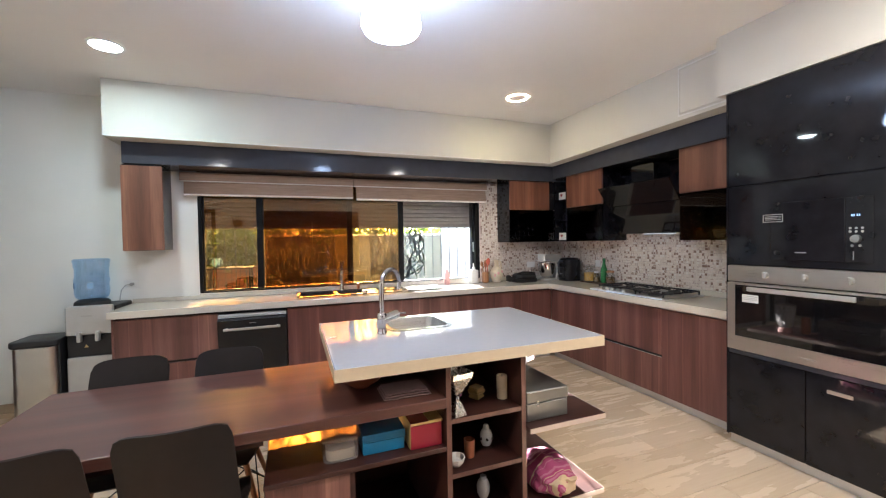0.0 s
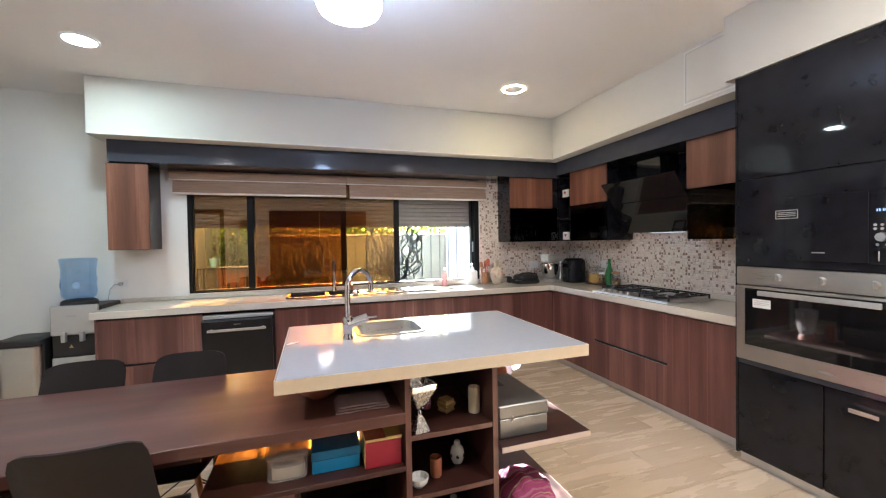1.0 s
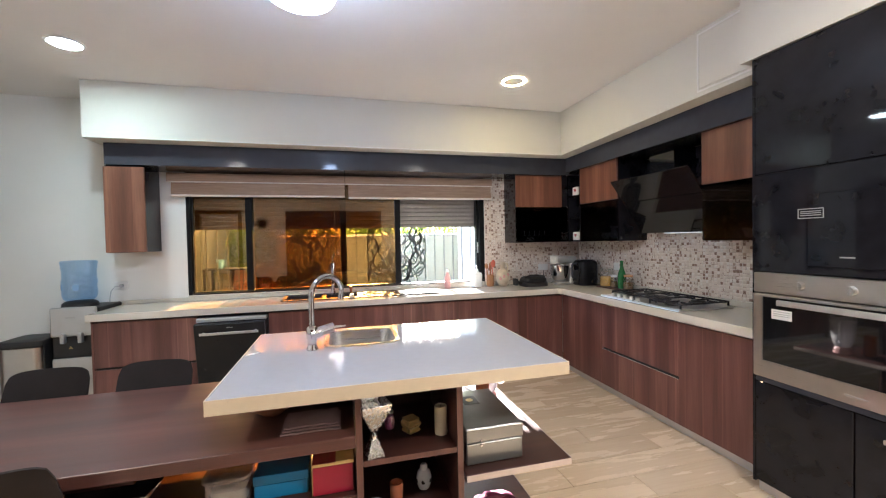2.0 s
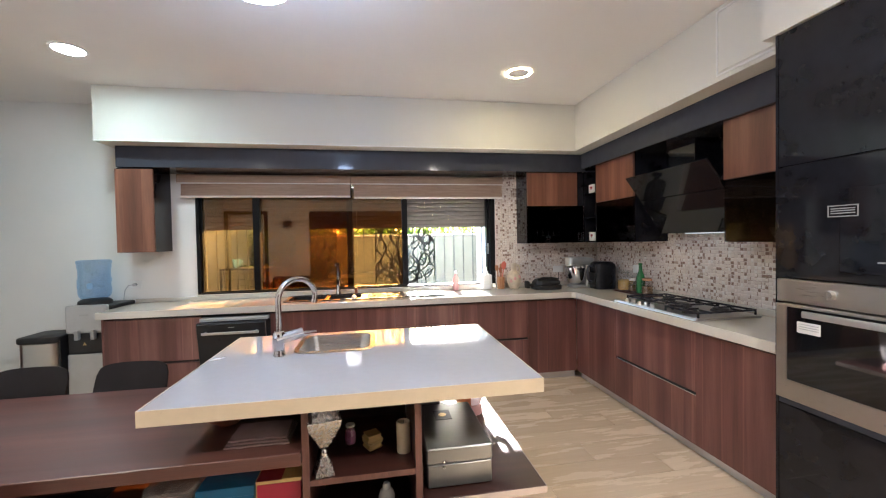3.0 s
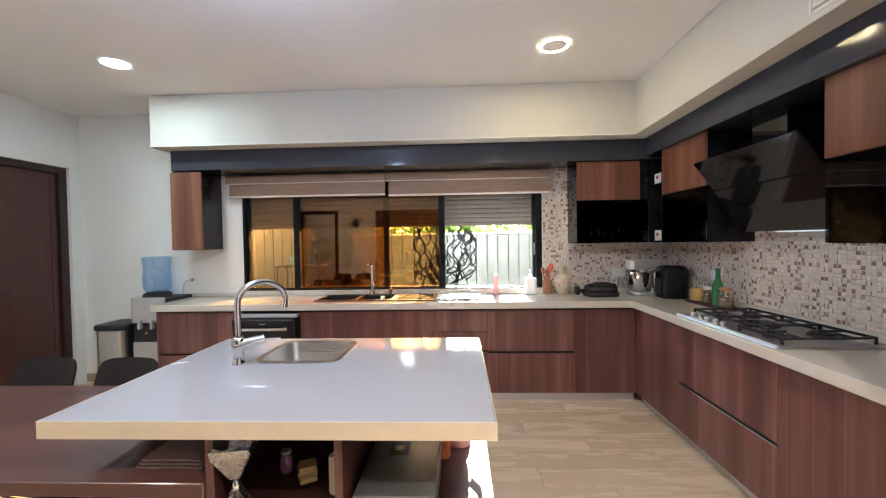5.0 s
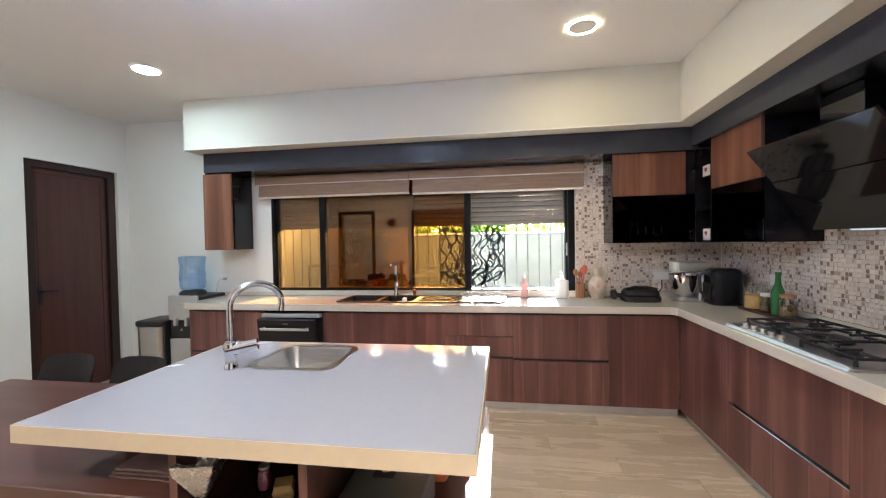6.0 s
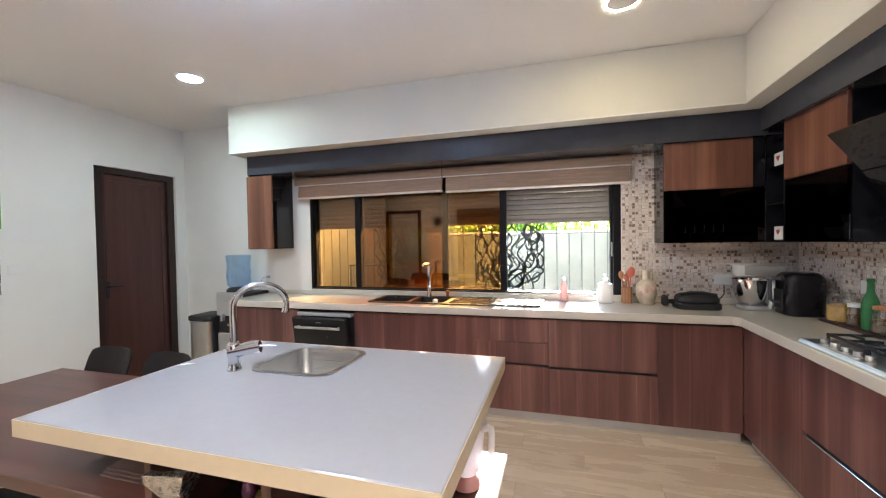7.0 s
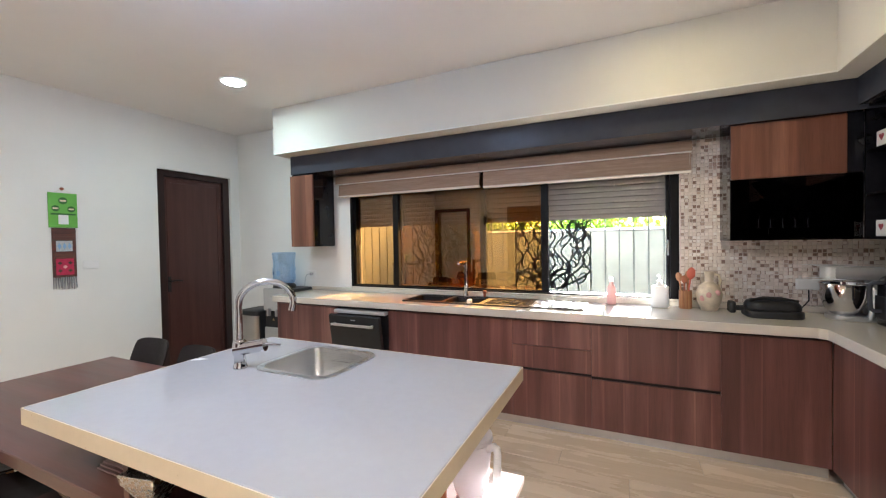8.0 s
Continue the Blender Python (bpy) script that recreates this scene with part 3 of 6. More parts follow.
# pleated blind, drawn up
for x0, x1, up in ((-0.672, 0.944, 0.0), (0.950, 2.572, -0.012)):
    bl = thing("roman_blind", ((x0 + x1) / 2, 4.68, 2.0), "brown woven blind drawn up over the window", "blind", "window blinds")
    part("headrail", prism([(4.662, 2.122), (4.650, 2.110), (4.648, 2.042), (4.69, 2.042), (4.745, 2.122)], x0, x1, "x"), "blind", bl)
    part("valance_trim", box(x0, x1, 4.643, 4.652, 2.030, 2.041, 0.002), "blind_edge", bl, "cream edging strip")
    part("fold", prism([(4.672, 2.032), (4.668, 1.972), (4.69, 1.972), (4.70, 2.032)], x0 + 0.03, x1 - 0.002, "x"), "blind", bl)
    part("fold", prism([(4.666, 1.976), (4.662, 1.918 + up), (4.68, 1.918 + up), (4.667, 1.976)], x0 + 0.03, x1 - 0.002, "x"), "blind", bl)
    part("bottom_rail", box(x0 + 0.03, x1 - 0.002, 4.652, 4.70, 1.899 + up, 1.917 + up, 0.004), "blind_edge", bl, "cream bottom rail")
cordb = tube([(2.56, 4.66, 2.08), (2.562, 4.68, 1.6), (2.55, 4.70, 1.12)], 0.002, 6)
part("pull_cord", cordb, "cord", bl, "thin cream pull cord")

# ---- splashback mosaic ----
def mosaic(name, cells, label):
    """Small bevelled tiles; cells gives corner, two directions, the outward normal and counts."""
    verts, faces = [], []
    P = 0.0252
    for o, du, nu, nv, nrm in cells:
        o, du, nrm = Vector(o), Vector(du), Vector(nrm)
        dv = Vector((0, 0, 1))
        used = set()
        for j in range(nv):
            for i in range(nu):
                if (i, j) in used:
                    continue
                w = 2 if random.random() < 0.012 and i + 1 < nu and (i + 1, j) not in used else 1
                for k in range(w):
                    used.add((i + k, j))
                a = o + du * (i * P + 0.0006) + dv * (j * P + 0.0006)
                wu, wv = w * P - 0.0012, P - 0.0012
                hgt = 0.0034 + random.uniform(-0.0005, 0.0007)
                base = len(verts)
                tu, tv = random.uniform(-0.0005, 0.0005), random.uniform(-0.0005, 0.0005)
                for e, d in ((0.0, 0.0), (0.0022, hgt)):
                    for u, v in ((e, e), (wu - e, e), (wu - e, wv - e), (e, wv - e)):
                        lift = d + (tu * (1 if u > wu / 2 else -1) + tv * (1 if v > wv / 2 else -1) if d else 0)
                        verts.append(a + du * u + dv * v + nrm * lift)
                verts.append(a + du * (wu / 2) + dv * (wv / 2) + nrm * (hgt + 0.0016))
                for k in range(4):
                    faces.append([base + 4 + k, base + 4 + (k + 1) % 4, base + 8])
                    faces.append([base + k, base + (k + 1) % 4, base + 4 + (k + 1) % 4, base + 4 + k])
    me = bpy.data.meshes.new(name)
    me.from_pydata([tuple(v) for v in verts], [], faces)
    me.validate()
    bm = bmesh.new()
    bm.from_mesh(me)
    bmesh.ops.recalc_face_normals(bm, faces=bm.faces)
    return bm


splash = structure("splashback_bed", box(2.502, RIGHT - 0.006, BACK - 0.006, BACK - 0.001, 0.945, 2.16), "grout", "cream grout bed of the mosaic splashback", "splashback")
splash2 = structure("splashback_bed", box(RIGHT - 0.006, RIGHT - 0.001, 2.12, BACK - 0.006, 0.945, 2.30), "grout", "cream grout bed of the mosaic splashback", "splashback")
nU = int((RIGHT - 0.012 - 2.505) / 0.0252)
ob = part("mosaic_tiles", mosaic("mosaic", [((2.506, BACK - 0.007, 0.947), (1, 0, 0), nU, 48, (0, -1, 0))], ""), "tile", splash, "small pillowed beige and brown mosaic tiles", True)
ob["kind"] = "stuff"
nV = int((BACK - 0.012 - 2.13) / 0.0252)
ob = part("mosaic_tiles", mosaic("mosaic", [((RIGHT - 0.007, BACK - 0.012, 0.947), (0, -1, 0), nV, 53, (-1, 0, 0))], ""), "tile", splash2, "small pillowed beige and brown mosaic tiles", True)
ob["kind"] = "stuff"

# ---- worktop ----
wt = prism([(-1.085, 4.15), (3.10, 4.15), (3.13, 4.12), (3.13, 2.103), (RIGHT - 0.012, 2.103), (RIGHT - 0.012, BACK - 0.012), (-1.085, BACK - 0.012)], 0.842, COUNTER, "z", bevel=0.004)
SX0, SX1, SY0, SY1 = 0.36, 1.05, 4.29, 4.65
wt = cut(wt, prism(rounded(SX0, SX1, SY0, SY1, 0.03), 0.7, 1.0, "z"))
top = thing("worktop", (1.0, 4.4, 0.86), "cream quartz L-shaped worktop with a low upstand", "worktop")
part("slab", wt, "quartz", top)
up = box(-1.085, 2.498, BACK - 0.014, BACK - 0.001, COUNTER + 0.001, 0.934, 0.002)
part("upstand", up, "quartz", top)
part("upstand", box(2.50, RIGHT - 0.02, BACK - 0.022, BACK - 0.007, COUNTER + 0.001, 0.945, 0.002), "quartz", top)
part("upstand", box(RIGHT - 0.022, RIGHT - 0.007, 2.103, BACK - 0.023, COUNTER + 0.001, 0.945, 0.002), "quartz", top)

# ---- base units ----
TOE, DT = 0.095, 0.822


def base_unit(span, fronts, label, side="n", extra_top=0.838):
    """A floor unit along the north (x span) or east wall (y span); fronts: list of (z0, z1)."""
    a, b = span
    if side == "n":
        u = thing("base_cabinet", ((a + b) / 2, 4.45, FLOOR), label, "cabinet", "base cabinets")
        part("body", box(a + 0.001, b - 0.001, 4.222, BACK - 0.015, TOE, 0.80, 0.0), "black_matt", u)
        part("channel", box(a + 0.001, b - 0.001, 4.235, 4.26, 0.80, 0.841), "walnut_shelf", u, "dark handle channel under the worktop")
        part("toe_kick", box(a, b, 4.245, 4.26, FLOOR, TOE), "alu", u, "brushed aluminium plinth")
        for z0, z1 in fronts:
            part("front", box(a + 0.0008, b - 0.0008, 4.200, 4.220, z0, z1, 0.0008), "walnut", u)
    else:
        u = thing("base_cabinet", (3.4, (a + b) / 2, FLOOR), label, "cabinet", "base cabinets")
        part("body", box(3.202, RIGHT - 0.015, a + 0.001, b - 0.001, TOE, 0.80), "black_matt", u)
        part("channel", box(3.215, 3.24, a + 0.001, b - 0.001, 0.80, 0.841), "alu", u, "metal handle channel under the worktop")
        part("toe_kick", box(3.225, 3.24, a, b, FLOOR, TOE), "alu", u, "brushed aluminium plinth")
        for z0, z1 in fronts:
            part("front", box(3.180, 3.200, a + 0.0008, b - 0.0008, z0, z1, 0.0008), "walnut", u)
    return u


base_unit((-1.055, -0.315), [(TOE, 0.435), (0.455, DT)], "walnut veneer base cabinet with two deep drawers")
base_unit((0.252, 1.35), [(TOE, DT)], "walnut veneer sink base cabinet with a flush front")
base_unit((1.35, 1.91), [(TOE, 0.452), (0.472, 0.636), (0.640, DT)], "walnut veneer base cabinet with three drawers")
base_unit((1.91, 2.66), [(TOE, 0.440), (0.462, DT)], "walnut veneer base cabinet with two wide drawers")
base_unit((2.66, 3.178), [(TOE, DT)], "walnut veneer corner base cabinet")
base_unit((3.54, 4.198), [(TOE, DT)], "walnut veneer corner base cabinet", "e")
hu = base_unit((2.70, 3.54), [(TOE, 0.415), (0.438, DT)], "walnut veneer base cabinet with two wide drawers under the hob", "e")
part("edge_profile", box(3.1785, 3.20, 2.702, 3.538, DT + 0.0005, DT + 0.009, 0.001), "profile_metal", hu, "bright aluminium edge profile")
part("edge_profile", box(3.1785, 3.20, 2.702, 3.538, 0.4155, 0.421, 0.001), "profile_metal", hu, "bright aluminium edge profile")
base_unit((2.105, 2.70), [(TOE, DT)], "walnut veneer base cabinet beside the oven tower", "e")
structure("end_panel", box(-1.072, -1.056, 4.20, BACK - 0.002, FLOOR, 0.841, 0.001), "walnut", "walnut end panel of the base units", "panel")

dw = thing("dishwasher", (-0.03, 4.4, FLOOR), "black built-in dishwasher with its door ajar", "dishwasher")
part("body", box(-0.312, 0.248, 4.215, BACK - 0.02, 0.10, 0.795, 0.003), "black_matt", dw)
part("top_strip", box(-0.305, 0.243, 4.150, 4.213, 0.782, 0.812, 0.003), "grey", dw, "grey control strip")
part("toe_kick", box(-0.314, 0.250, 4.245, 4.26, FLOOR, 0.095), "alu", dw)
swing = Matrix.Translation((0, 4.205, 0.10)) @ Matrix.Rotation(radians(8.5), 4, "X") @ Matrix.Translation((0, -4.205, -0.10))


def swung(bm):
    bmesh.ops.transform(bm, matrix=swing, verts=bm.verts)
    return bm


dd = part("door", swung(box(-0.300, 0.240, 4.168, 4.204, 0.11, 0.788, 0.004)), "dishwasher_black", dw, "satin black door, ajar")
part("door_edge", swung(box(-0.298, 0.238, 4.172, 4.202, 0.7885, 0.7905)), "charcoal", dd)
part("maker_mark", swung(box(-0.055, -0.005, 4.1665, 4.1678, 0.752, 0.757)), "grey", dd)
hb = box(-0.252, 0.195, 4.128, 4.142, 0.706, 0.728, 0.004, seg=2)
hb = box(-0.235, -0.220, 4.14, 4.168, 0.710, 0.724, bm=hb)
hb = box(0.163, 0.178, 4.14, 4.168, 0.710, 0.724, bm=hb)
part("handle", swung(hb), "alu", dd, "flat bright steel bar handle")

# ---- black band and wall units ----
band = thing("pelmet", (1.2, 4.56, 2.2), "charcoal gloss pelmet band under the soffit", "pelmet")
part("front_run", box(-1.02, RIGHT - 0.008, 4.37, BACK - 0.002, 2.132, 2.316, 0.002), "charcoal", band)
part("side_run", box(3.345, RIGHT - 0.008, 2.106, 4.369, 2.160, 2.345, 0.002), "charcoal", band)
lc = thing("wall_cabinet", (-0.88, 4.56, 1.385), "walnut-fronted wall cabinet with black gloss sides", "cabinet", "wall cabinets")
part("body", box(-1.03, -0.755, 4.392, BACK - 0.002, 1.385, 2.13, 0.002), "black", lc)
part("door", box(-1.032, -0.735, 4.37, 4.390, 1.387, 2.115, 0.002), "walnut_up", lc)


def goblet(at):
    g = thing("wine_glass", at, "small clear stemmed glass standing in the cabinet", "glass", "stemmed glasses")
    part("bowl", lathe([(0.004, 0.055), (0.017, 0.065), (0.021, 0.085), (0.018, 0.11), (0.016, 0.11), (0.018, 0.085), (0.003, 0.062)], at, 14, close=False), "goblet_glass", g, smooth=True)
    part("foot", lathe([(0.019, 0), (0.019, 0.003), (0.004, 0.006), (0.003, 0.056)], at, 14), "porcelain", g, smooth=True)
    return g


# corner wall unit, north part
ca = thing("wall_cabinet", (3.05, 4.57, 1.39), "wall cabinet with walnut flap over a smoked glass door", "cabinet", "wall cabinets")
cb = cut(box(2.75, 3.388, 4.42, BACK - 0.012, 1.39, 2.13), box(2.768, 3.37, 4.3, 4.70, 1.408, 1.765), box(2.768, 3.37, 4.3, 4.70, 1.785, 2.11))
part("body", cb, "black", ca)
part("flap", box(2.752, 3.312, 4.398, 4.418, 1.782, 2.128, 0.002), "walnut_up", ca)
part("glass_door", box(2.752, 3.386, 4.404, 4.410, 1.392, 1.778), "smoked_glass", ca, "smoked glass door")
part("glass_shelf", box(2.77, 3.368, 4.43, 4.69, 1.460, 1.467), "smoked_glass", ca)
part("corner_filler", box(3.314, 3.386, 4.40, 4.418, 1.782, 2.128, 0.001), "black", ca)
for k in range(5):
    goblet((2.945 + 0.064 * k, 4.60, 1.468))
# open corner niche on the east side
ni = thing("wall_shelf", (3.56, 4.28, 1.39), "open black corner shelf niche between the wall cabinets", "shelf")
part("side", box(3.39, RIGHT - 0.012, 4.392, 4.41, 1.39, 2.16), "black", ni)
part("side", box(3.39, RIGHT - 0.012, 4.17, 4.182, 1.39, 2.16), "black", ni)
for z in (1.39, 1.64, 1.885, 2.145):
    part("shelf", box(3.392, RIGHT - 0.012, 4.183, 4.391, z, z + 0.015), "black", ni)
part("back", box(RIGHT - 0.03, RIGHT - 0.014, 4.183, 4.391, 1.41, 2.14), "black", ni)
for z, n in ((1.406, "white"), (1.901, "white")):
    bx = thing("small_box", (3.47, 4.29, z), "small white carton with a red mark in the niche", "box", "niche cartons")
    part("carton", box(3.41, 3.50, 4.235, 4.34, z, z + 0.09, 0.003), n, bx)
    part("mark", prism([(4.2875, z + 0.034), (4.308, z + 0.056), (4.306, z + 0.067), (4.297, z + 0.070), (4.2875, z + 0.062), (4.278, z + 0.070), (4.269, z + 0.067), (4.267, z + 0.056)], 3.4072, 3.4095, "x"), "red", bx, "red printed mark")


def east_cabinet(y0, y1, label):
    c = thing("wall_cabinet", (3.56, (y0 + y1) / 2, 1.395), label, "cabinet", "wall cabinets")
    cb = cut(box(3.412, RIGHT - 0.012, y0, y1, 1.395, 2.163), box(3.3, 3.70, y0 + 0.018, y1 - 0.018, 1.413, 1.772), box(3.3, 3.70, y0 + 0.018, y1 - 0.018, 1.792, 2.145))
    part("body", cb, "black", c)
    part("flap", box(3.388, 3.410, y0 + 0.001, y1 - 0.001, 1.792, 2.161, 0.002), "walnut_up", c)
    part("glass_door", box(3.394, 3.400, y0 + 0.002, y1 - 0.002, 1.397, 1.787), "smoked_glass", c, "smoked glass door")
    return c


east_cabinet(3.592, 4.168, "wall cabinet, walnut flap over smoked glass, beside the hood")
east_cabinet(2.115, 2.70, "wall cabinet, walnut flap over smoked glass, by the tower")
for y, z, r in ((3.80, 1.414, 0.04), (3.80, 1.48, 0.037), (3.92, 1.414, 0.05), (2.45, 1.414, 0.05), (2.32, 1.414, 0.045)):
    cup = thing("cup", (3.52, y, z), "dark glazed bowl standing in the cabinet", "cup", "cabinet bowls")
    part("bowl", lathe([(0.0, 0.004), (r * 0.5, 0.0), (r * 0.8, 0.03), (r, 0.065), (r * 0.93, 0.065), (r * 0.7, 0.03), (0, 0.01)], (3.52, y, z), 20), "silver", cup, smooth=True)

tb_ = thing("small_box", (3.47, 3.655, 1.414), "small pale green carton in the glass cabinet", "box")
part("carton", box(3.43, 3.49, 3.622, 3.69, 1.4135, 1.495, 0.002), plain("pale_green_card", (0.42, 0.58, 0.50), 0.5, vary=0.08), tb_)
part("print", box(3.4285, 3.4295, 3.632, 3.68, 1.435, 1.475), "white", tb_)

# ---- hood ----
hood = thing("cooker_hood", (3.55, 3.145, 1.44), "slanted black glass cooker hood with a chimney", "cooker hood")
part("canopy", prism([(3.60, 1.462), (3.725, 1.462), (3.725, 1.80), (3.40, 1.80), (3.415, 1.745)], 2.725, 3.49, "y", bevel=0.003), "black", hood)
part("upper_glass", prism([(3.262, 1.925), (3.274, 1.934), (3.412, 1.752), (3.400, 1.743)], 2.703, 3.512, "y", bevel=0.0015), "hood_glass", hood, "tilted upper glass panel")
part("lower_glass", prism([(3.400, 1.739), (3.412, 1.748), (3.602, 1.472), (3.590, 1.463)], 2.703, 3.512, "y", bevel=0.0015), "hood_glass", hood, "tilted lower glass panel")
part("light_strip", box(3.61, 3.65, 2.935, 3.265, 1.455, 1.4615), "hood_led", hood, "lit lamp strip under the hood")
part("chimney", box(3.50, 3.725, 3.048, 3.306, 1.805, 2.158, 0.003), "hood_glass", hood)
for y0, y1 in ((2.703, 3.046), (3.308, 3.588)):
    part("back_panel", box(3.7155, 3.7245, y0, y1, 1.803, 2.158), "black", hood, "black panel behind the chimney")

# ---- oven tower ----
tw = thing("oven_tower", (3.4, 1.66, FLOOR), "tall black gloss housing for oven and microwave", "cabinet")
TY0, TY1 = 1.215, 2.10
part("body", box(3.095, RIGHT - 0.004, TY0, TY1, 0.09, 2.374), "black_matt", tw)
part("toe_kick", box(3.115, 3.13, TY0, TY1, FLOOR, 0.09), "alu", tw, "brushed aluminium plinth")
part("side_panel", box(3.070, 3.094, TY1 - 0.012, TY1 + 0.001, 0.08, 2.374), "black", tw)
for y0, y1 in ((TY0, 1.658), (1.662, TY1 - 0.013)):
    d = part("door", box(3.071, 3.093, y0 + 0.001, y1 - 0.001, 0.092, 0.636, 0.002), "black", tw)
part("door_handle", box(3.063, 3.0705, 1.45, 1.56, 0.545, 0.565, 0.002), "steel", d, "narrow steel recessed handle")
part("upper_door", box(3.071, 3.093, TY0, TY1 - 0.013, 1.752, 2.372, 0.002), "black", tw)
part("trim", box(3.071, 3.093, TY0, TY1 - 0.013, 0.640, 0.668, 0.002), "charcoal", tw)
ov = thing("oven", (3.08, 1.66, 0.67), "wide steel built-in oven with black glass door", "oven")
part("control_panel", box(3.055, 3.093, TY0 + 0.005, TY1 - 0.016, 1.125, 1.230, 0.003), "steel", ov, "brushed steel control panel")
dr = cut(box(3.050, 3.093, TY0 + 0.005, TY1 - 0.016, 0.674, 1.118, 0.003), box(3.0, 3.062, TY0 + 0.06, TY1 - 0.065, 0.765, 1.105))
dr = part("door", dr, "steel", ov)
part("glass", box(3.053, 3.061, TY0 + 0.0605, TY1 - 0.0655, 0.766, 1.104), "oven_glass", dr, "black glass window")
hb = box(3.008, 3.022, 1.42, 1.94, 1.072, 1.100, 0.003)
hb = box(3.020, 3.054, 1.44, 1.455, 1.078, 1.094, 0.0, hb)
hb = box(3.020, 3.054, 1.905, 1.92, 1.078, 1.094, 0.0, hb)
part("door_handle", hb, "alu", dr, "flat brushed steel handle")
part("sticker", box(3.0505, 3.0525, 1.895, 1.99, 0.995, 1.045), "white", dr, "white energy sticker")
sk = bmesh.new()
for z in (1.012, 1.022, 1.033):
    box(3.0495, 3.0505, 1.90, 1.98, z, z + 0.003, bm=sk)
part("print", sk, "grey", dr)
part("maker_mark", box(3.0485, 3.050, 1.60, 1.68, 0.71, 0.716), "grey", dr)
for y in (1.86, 1.66, 1.46):
    k = lathe([(0.0, 0), (0.021, 0), (0.019, -0.022), (0.0, -0.023)], (3.056, y, 1.178), 20, axis="x")
    k = box(3.028, 3.036, y - 0.003, y + 0.003, 1.16, 1.196, 0.001, k)
    part("knob", k, "steel", ov, "round steel knob")
mw = thing("microwave", (3.08, 1.66, 1.235), "built-in black glass microwave with a control column", "microwave")
part("front", box(3.066, 3.093, TY0 + 0.002, TY1 - 0.014, 1.236, 1.748, 0.002), "black", mw)
part("door", box(3.058, 3.065, 1.485, 1.832, 1.275, 1.62, 0.002), "black", mw)
part("control_column", box(3.058, 3.065, 1.374, 1.4835, 1.275, 1.62, 0.002), "black", mw)
part("label_frame", cut(box(3.0545, 3.0558, 1.765, 1.872, 1.505, 1.553), box(3.0, 3.1, 1.769, 1.868, 1.509, 1.549)), "silver", mw, "thin silver rating label")
lb = bmesh.new()
for z in (1.518, 1.528, 1.537):
    box(3.0545, 3.0558, 1.776, 1.861, z, z + 0.004, bm=lb)
part("label_print", lb, "silver", mw)
part("maker_mark", box(3.0545, 3.0558, 1.65, 1.705, 1.320, 1.326), "silver", mw)
part("dial", lathe([(0, 0), (0.022, 0), (0.019, -0.018), (0, -0.019)], (3.059, 1.439, 1.401), 22, axis="x"), "steel", mw, "round steel dial")
for z, ys in ((1.457, (1.463, 1.439, 1.415)), (1.439, (1.463, 1.439, 1.415)), (1.365, (1.455, 1.424))):
    for y in ys:
        part("button", lathe([(0, 0), (0.0068, 0), (0.0055, -0.003), (0, -0.003)], (3.0585, y, z), 12, axis="x"), "silver", mw)
part("door_latch", box(3.0560, 3.0582, 1.447, 1.452, 1.290, 1.335, 0.001), "silver", mw)
for k in range(4):
    part("display_digit", box(3.0565, 3.0582, 1.424 + 0.0085 * k + (0.004 if k > 1 else 0), 1.4285 + 0.0085 * k + (0.004 if k > 1 else 0), 1.519, 1.531), glow("display_glow", (0.45, 0.68, 1.0), 0.08) if k == 0 else bpy.data.materials["display_glow"], mw, "blue clock digit")

# ---- hob ----
hob = thing("gas_hob", (3.4, 3.09, COUNTER), "wide steel gas hob with black cast pan supports", "hob")
part("plate", prism(rounded(3.155, 3.655, 2.665, 3.525, 0.02, 3), COUNTER + 0.001, COUNTER + 0.014, "z", bevel=0.003), "hob_steel", hob)
# The edge's reflection is coloured in, so it stays bright from all sides.
part("front_edge", prism([(3.149, COUNTER + 0.002), (3.160, COUNTER + 0.0165), (3.166, COUNTER + 0.0165), (3.155, COUNTER + 0.002)], 2.675, 3.515, "y"), "profile", hob, "bevelled front edge with a pale blue reflection in its colour")
for cx, cy, r in ((3.29, 2.86, 0.038), (3.53, 2.86, 0.05), (3.36, 3.36, 0.032), (3.53, 3.36, 0.038), (3.42, 3.11, 0.065)):
    part("burner", lathe([(r + 0.015, 0), (r + 0.012, 0.010), (r, 0.012), (r, 0.022), (r - 0.008, 0.026), (0, 0.027)], (cx, cy, COUNTER + 0.014), 22), "black_matt", hob, smooth=True)
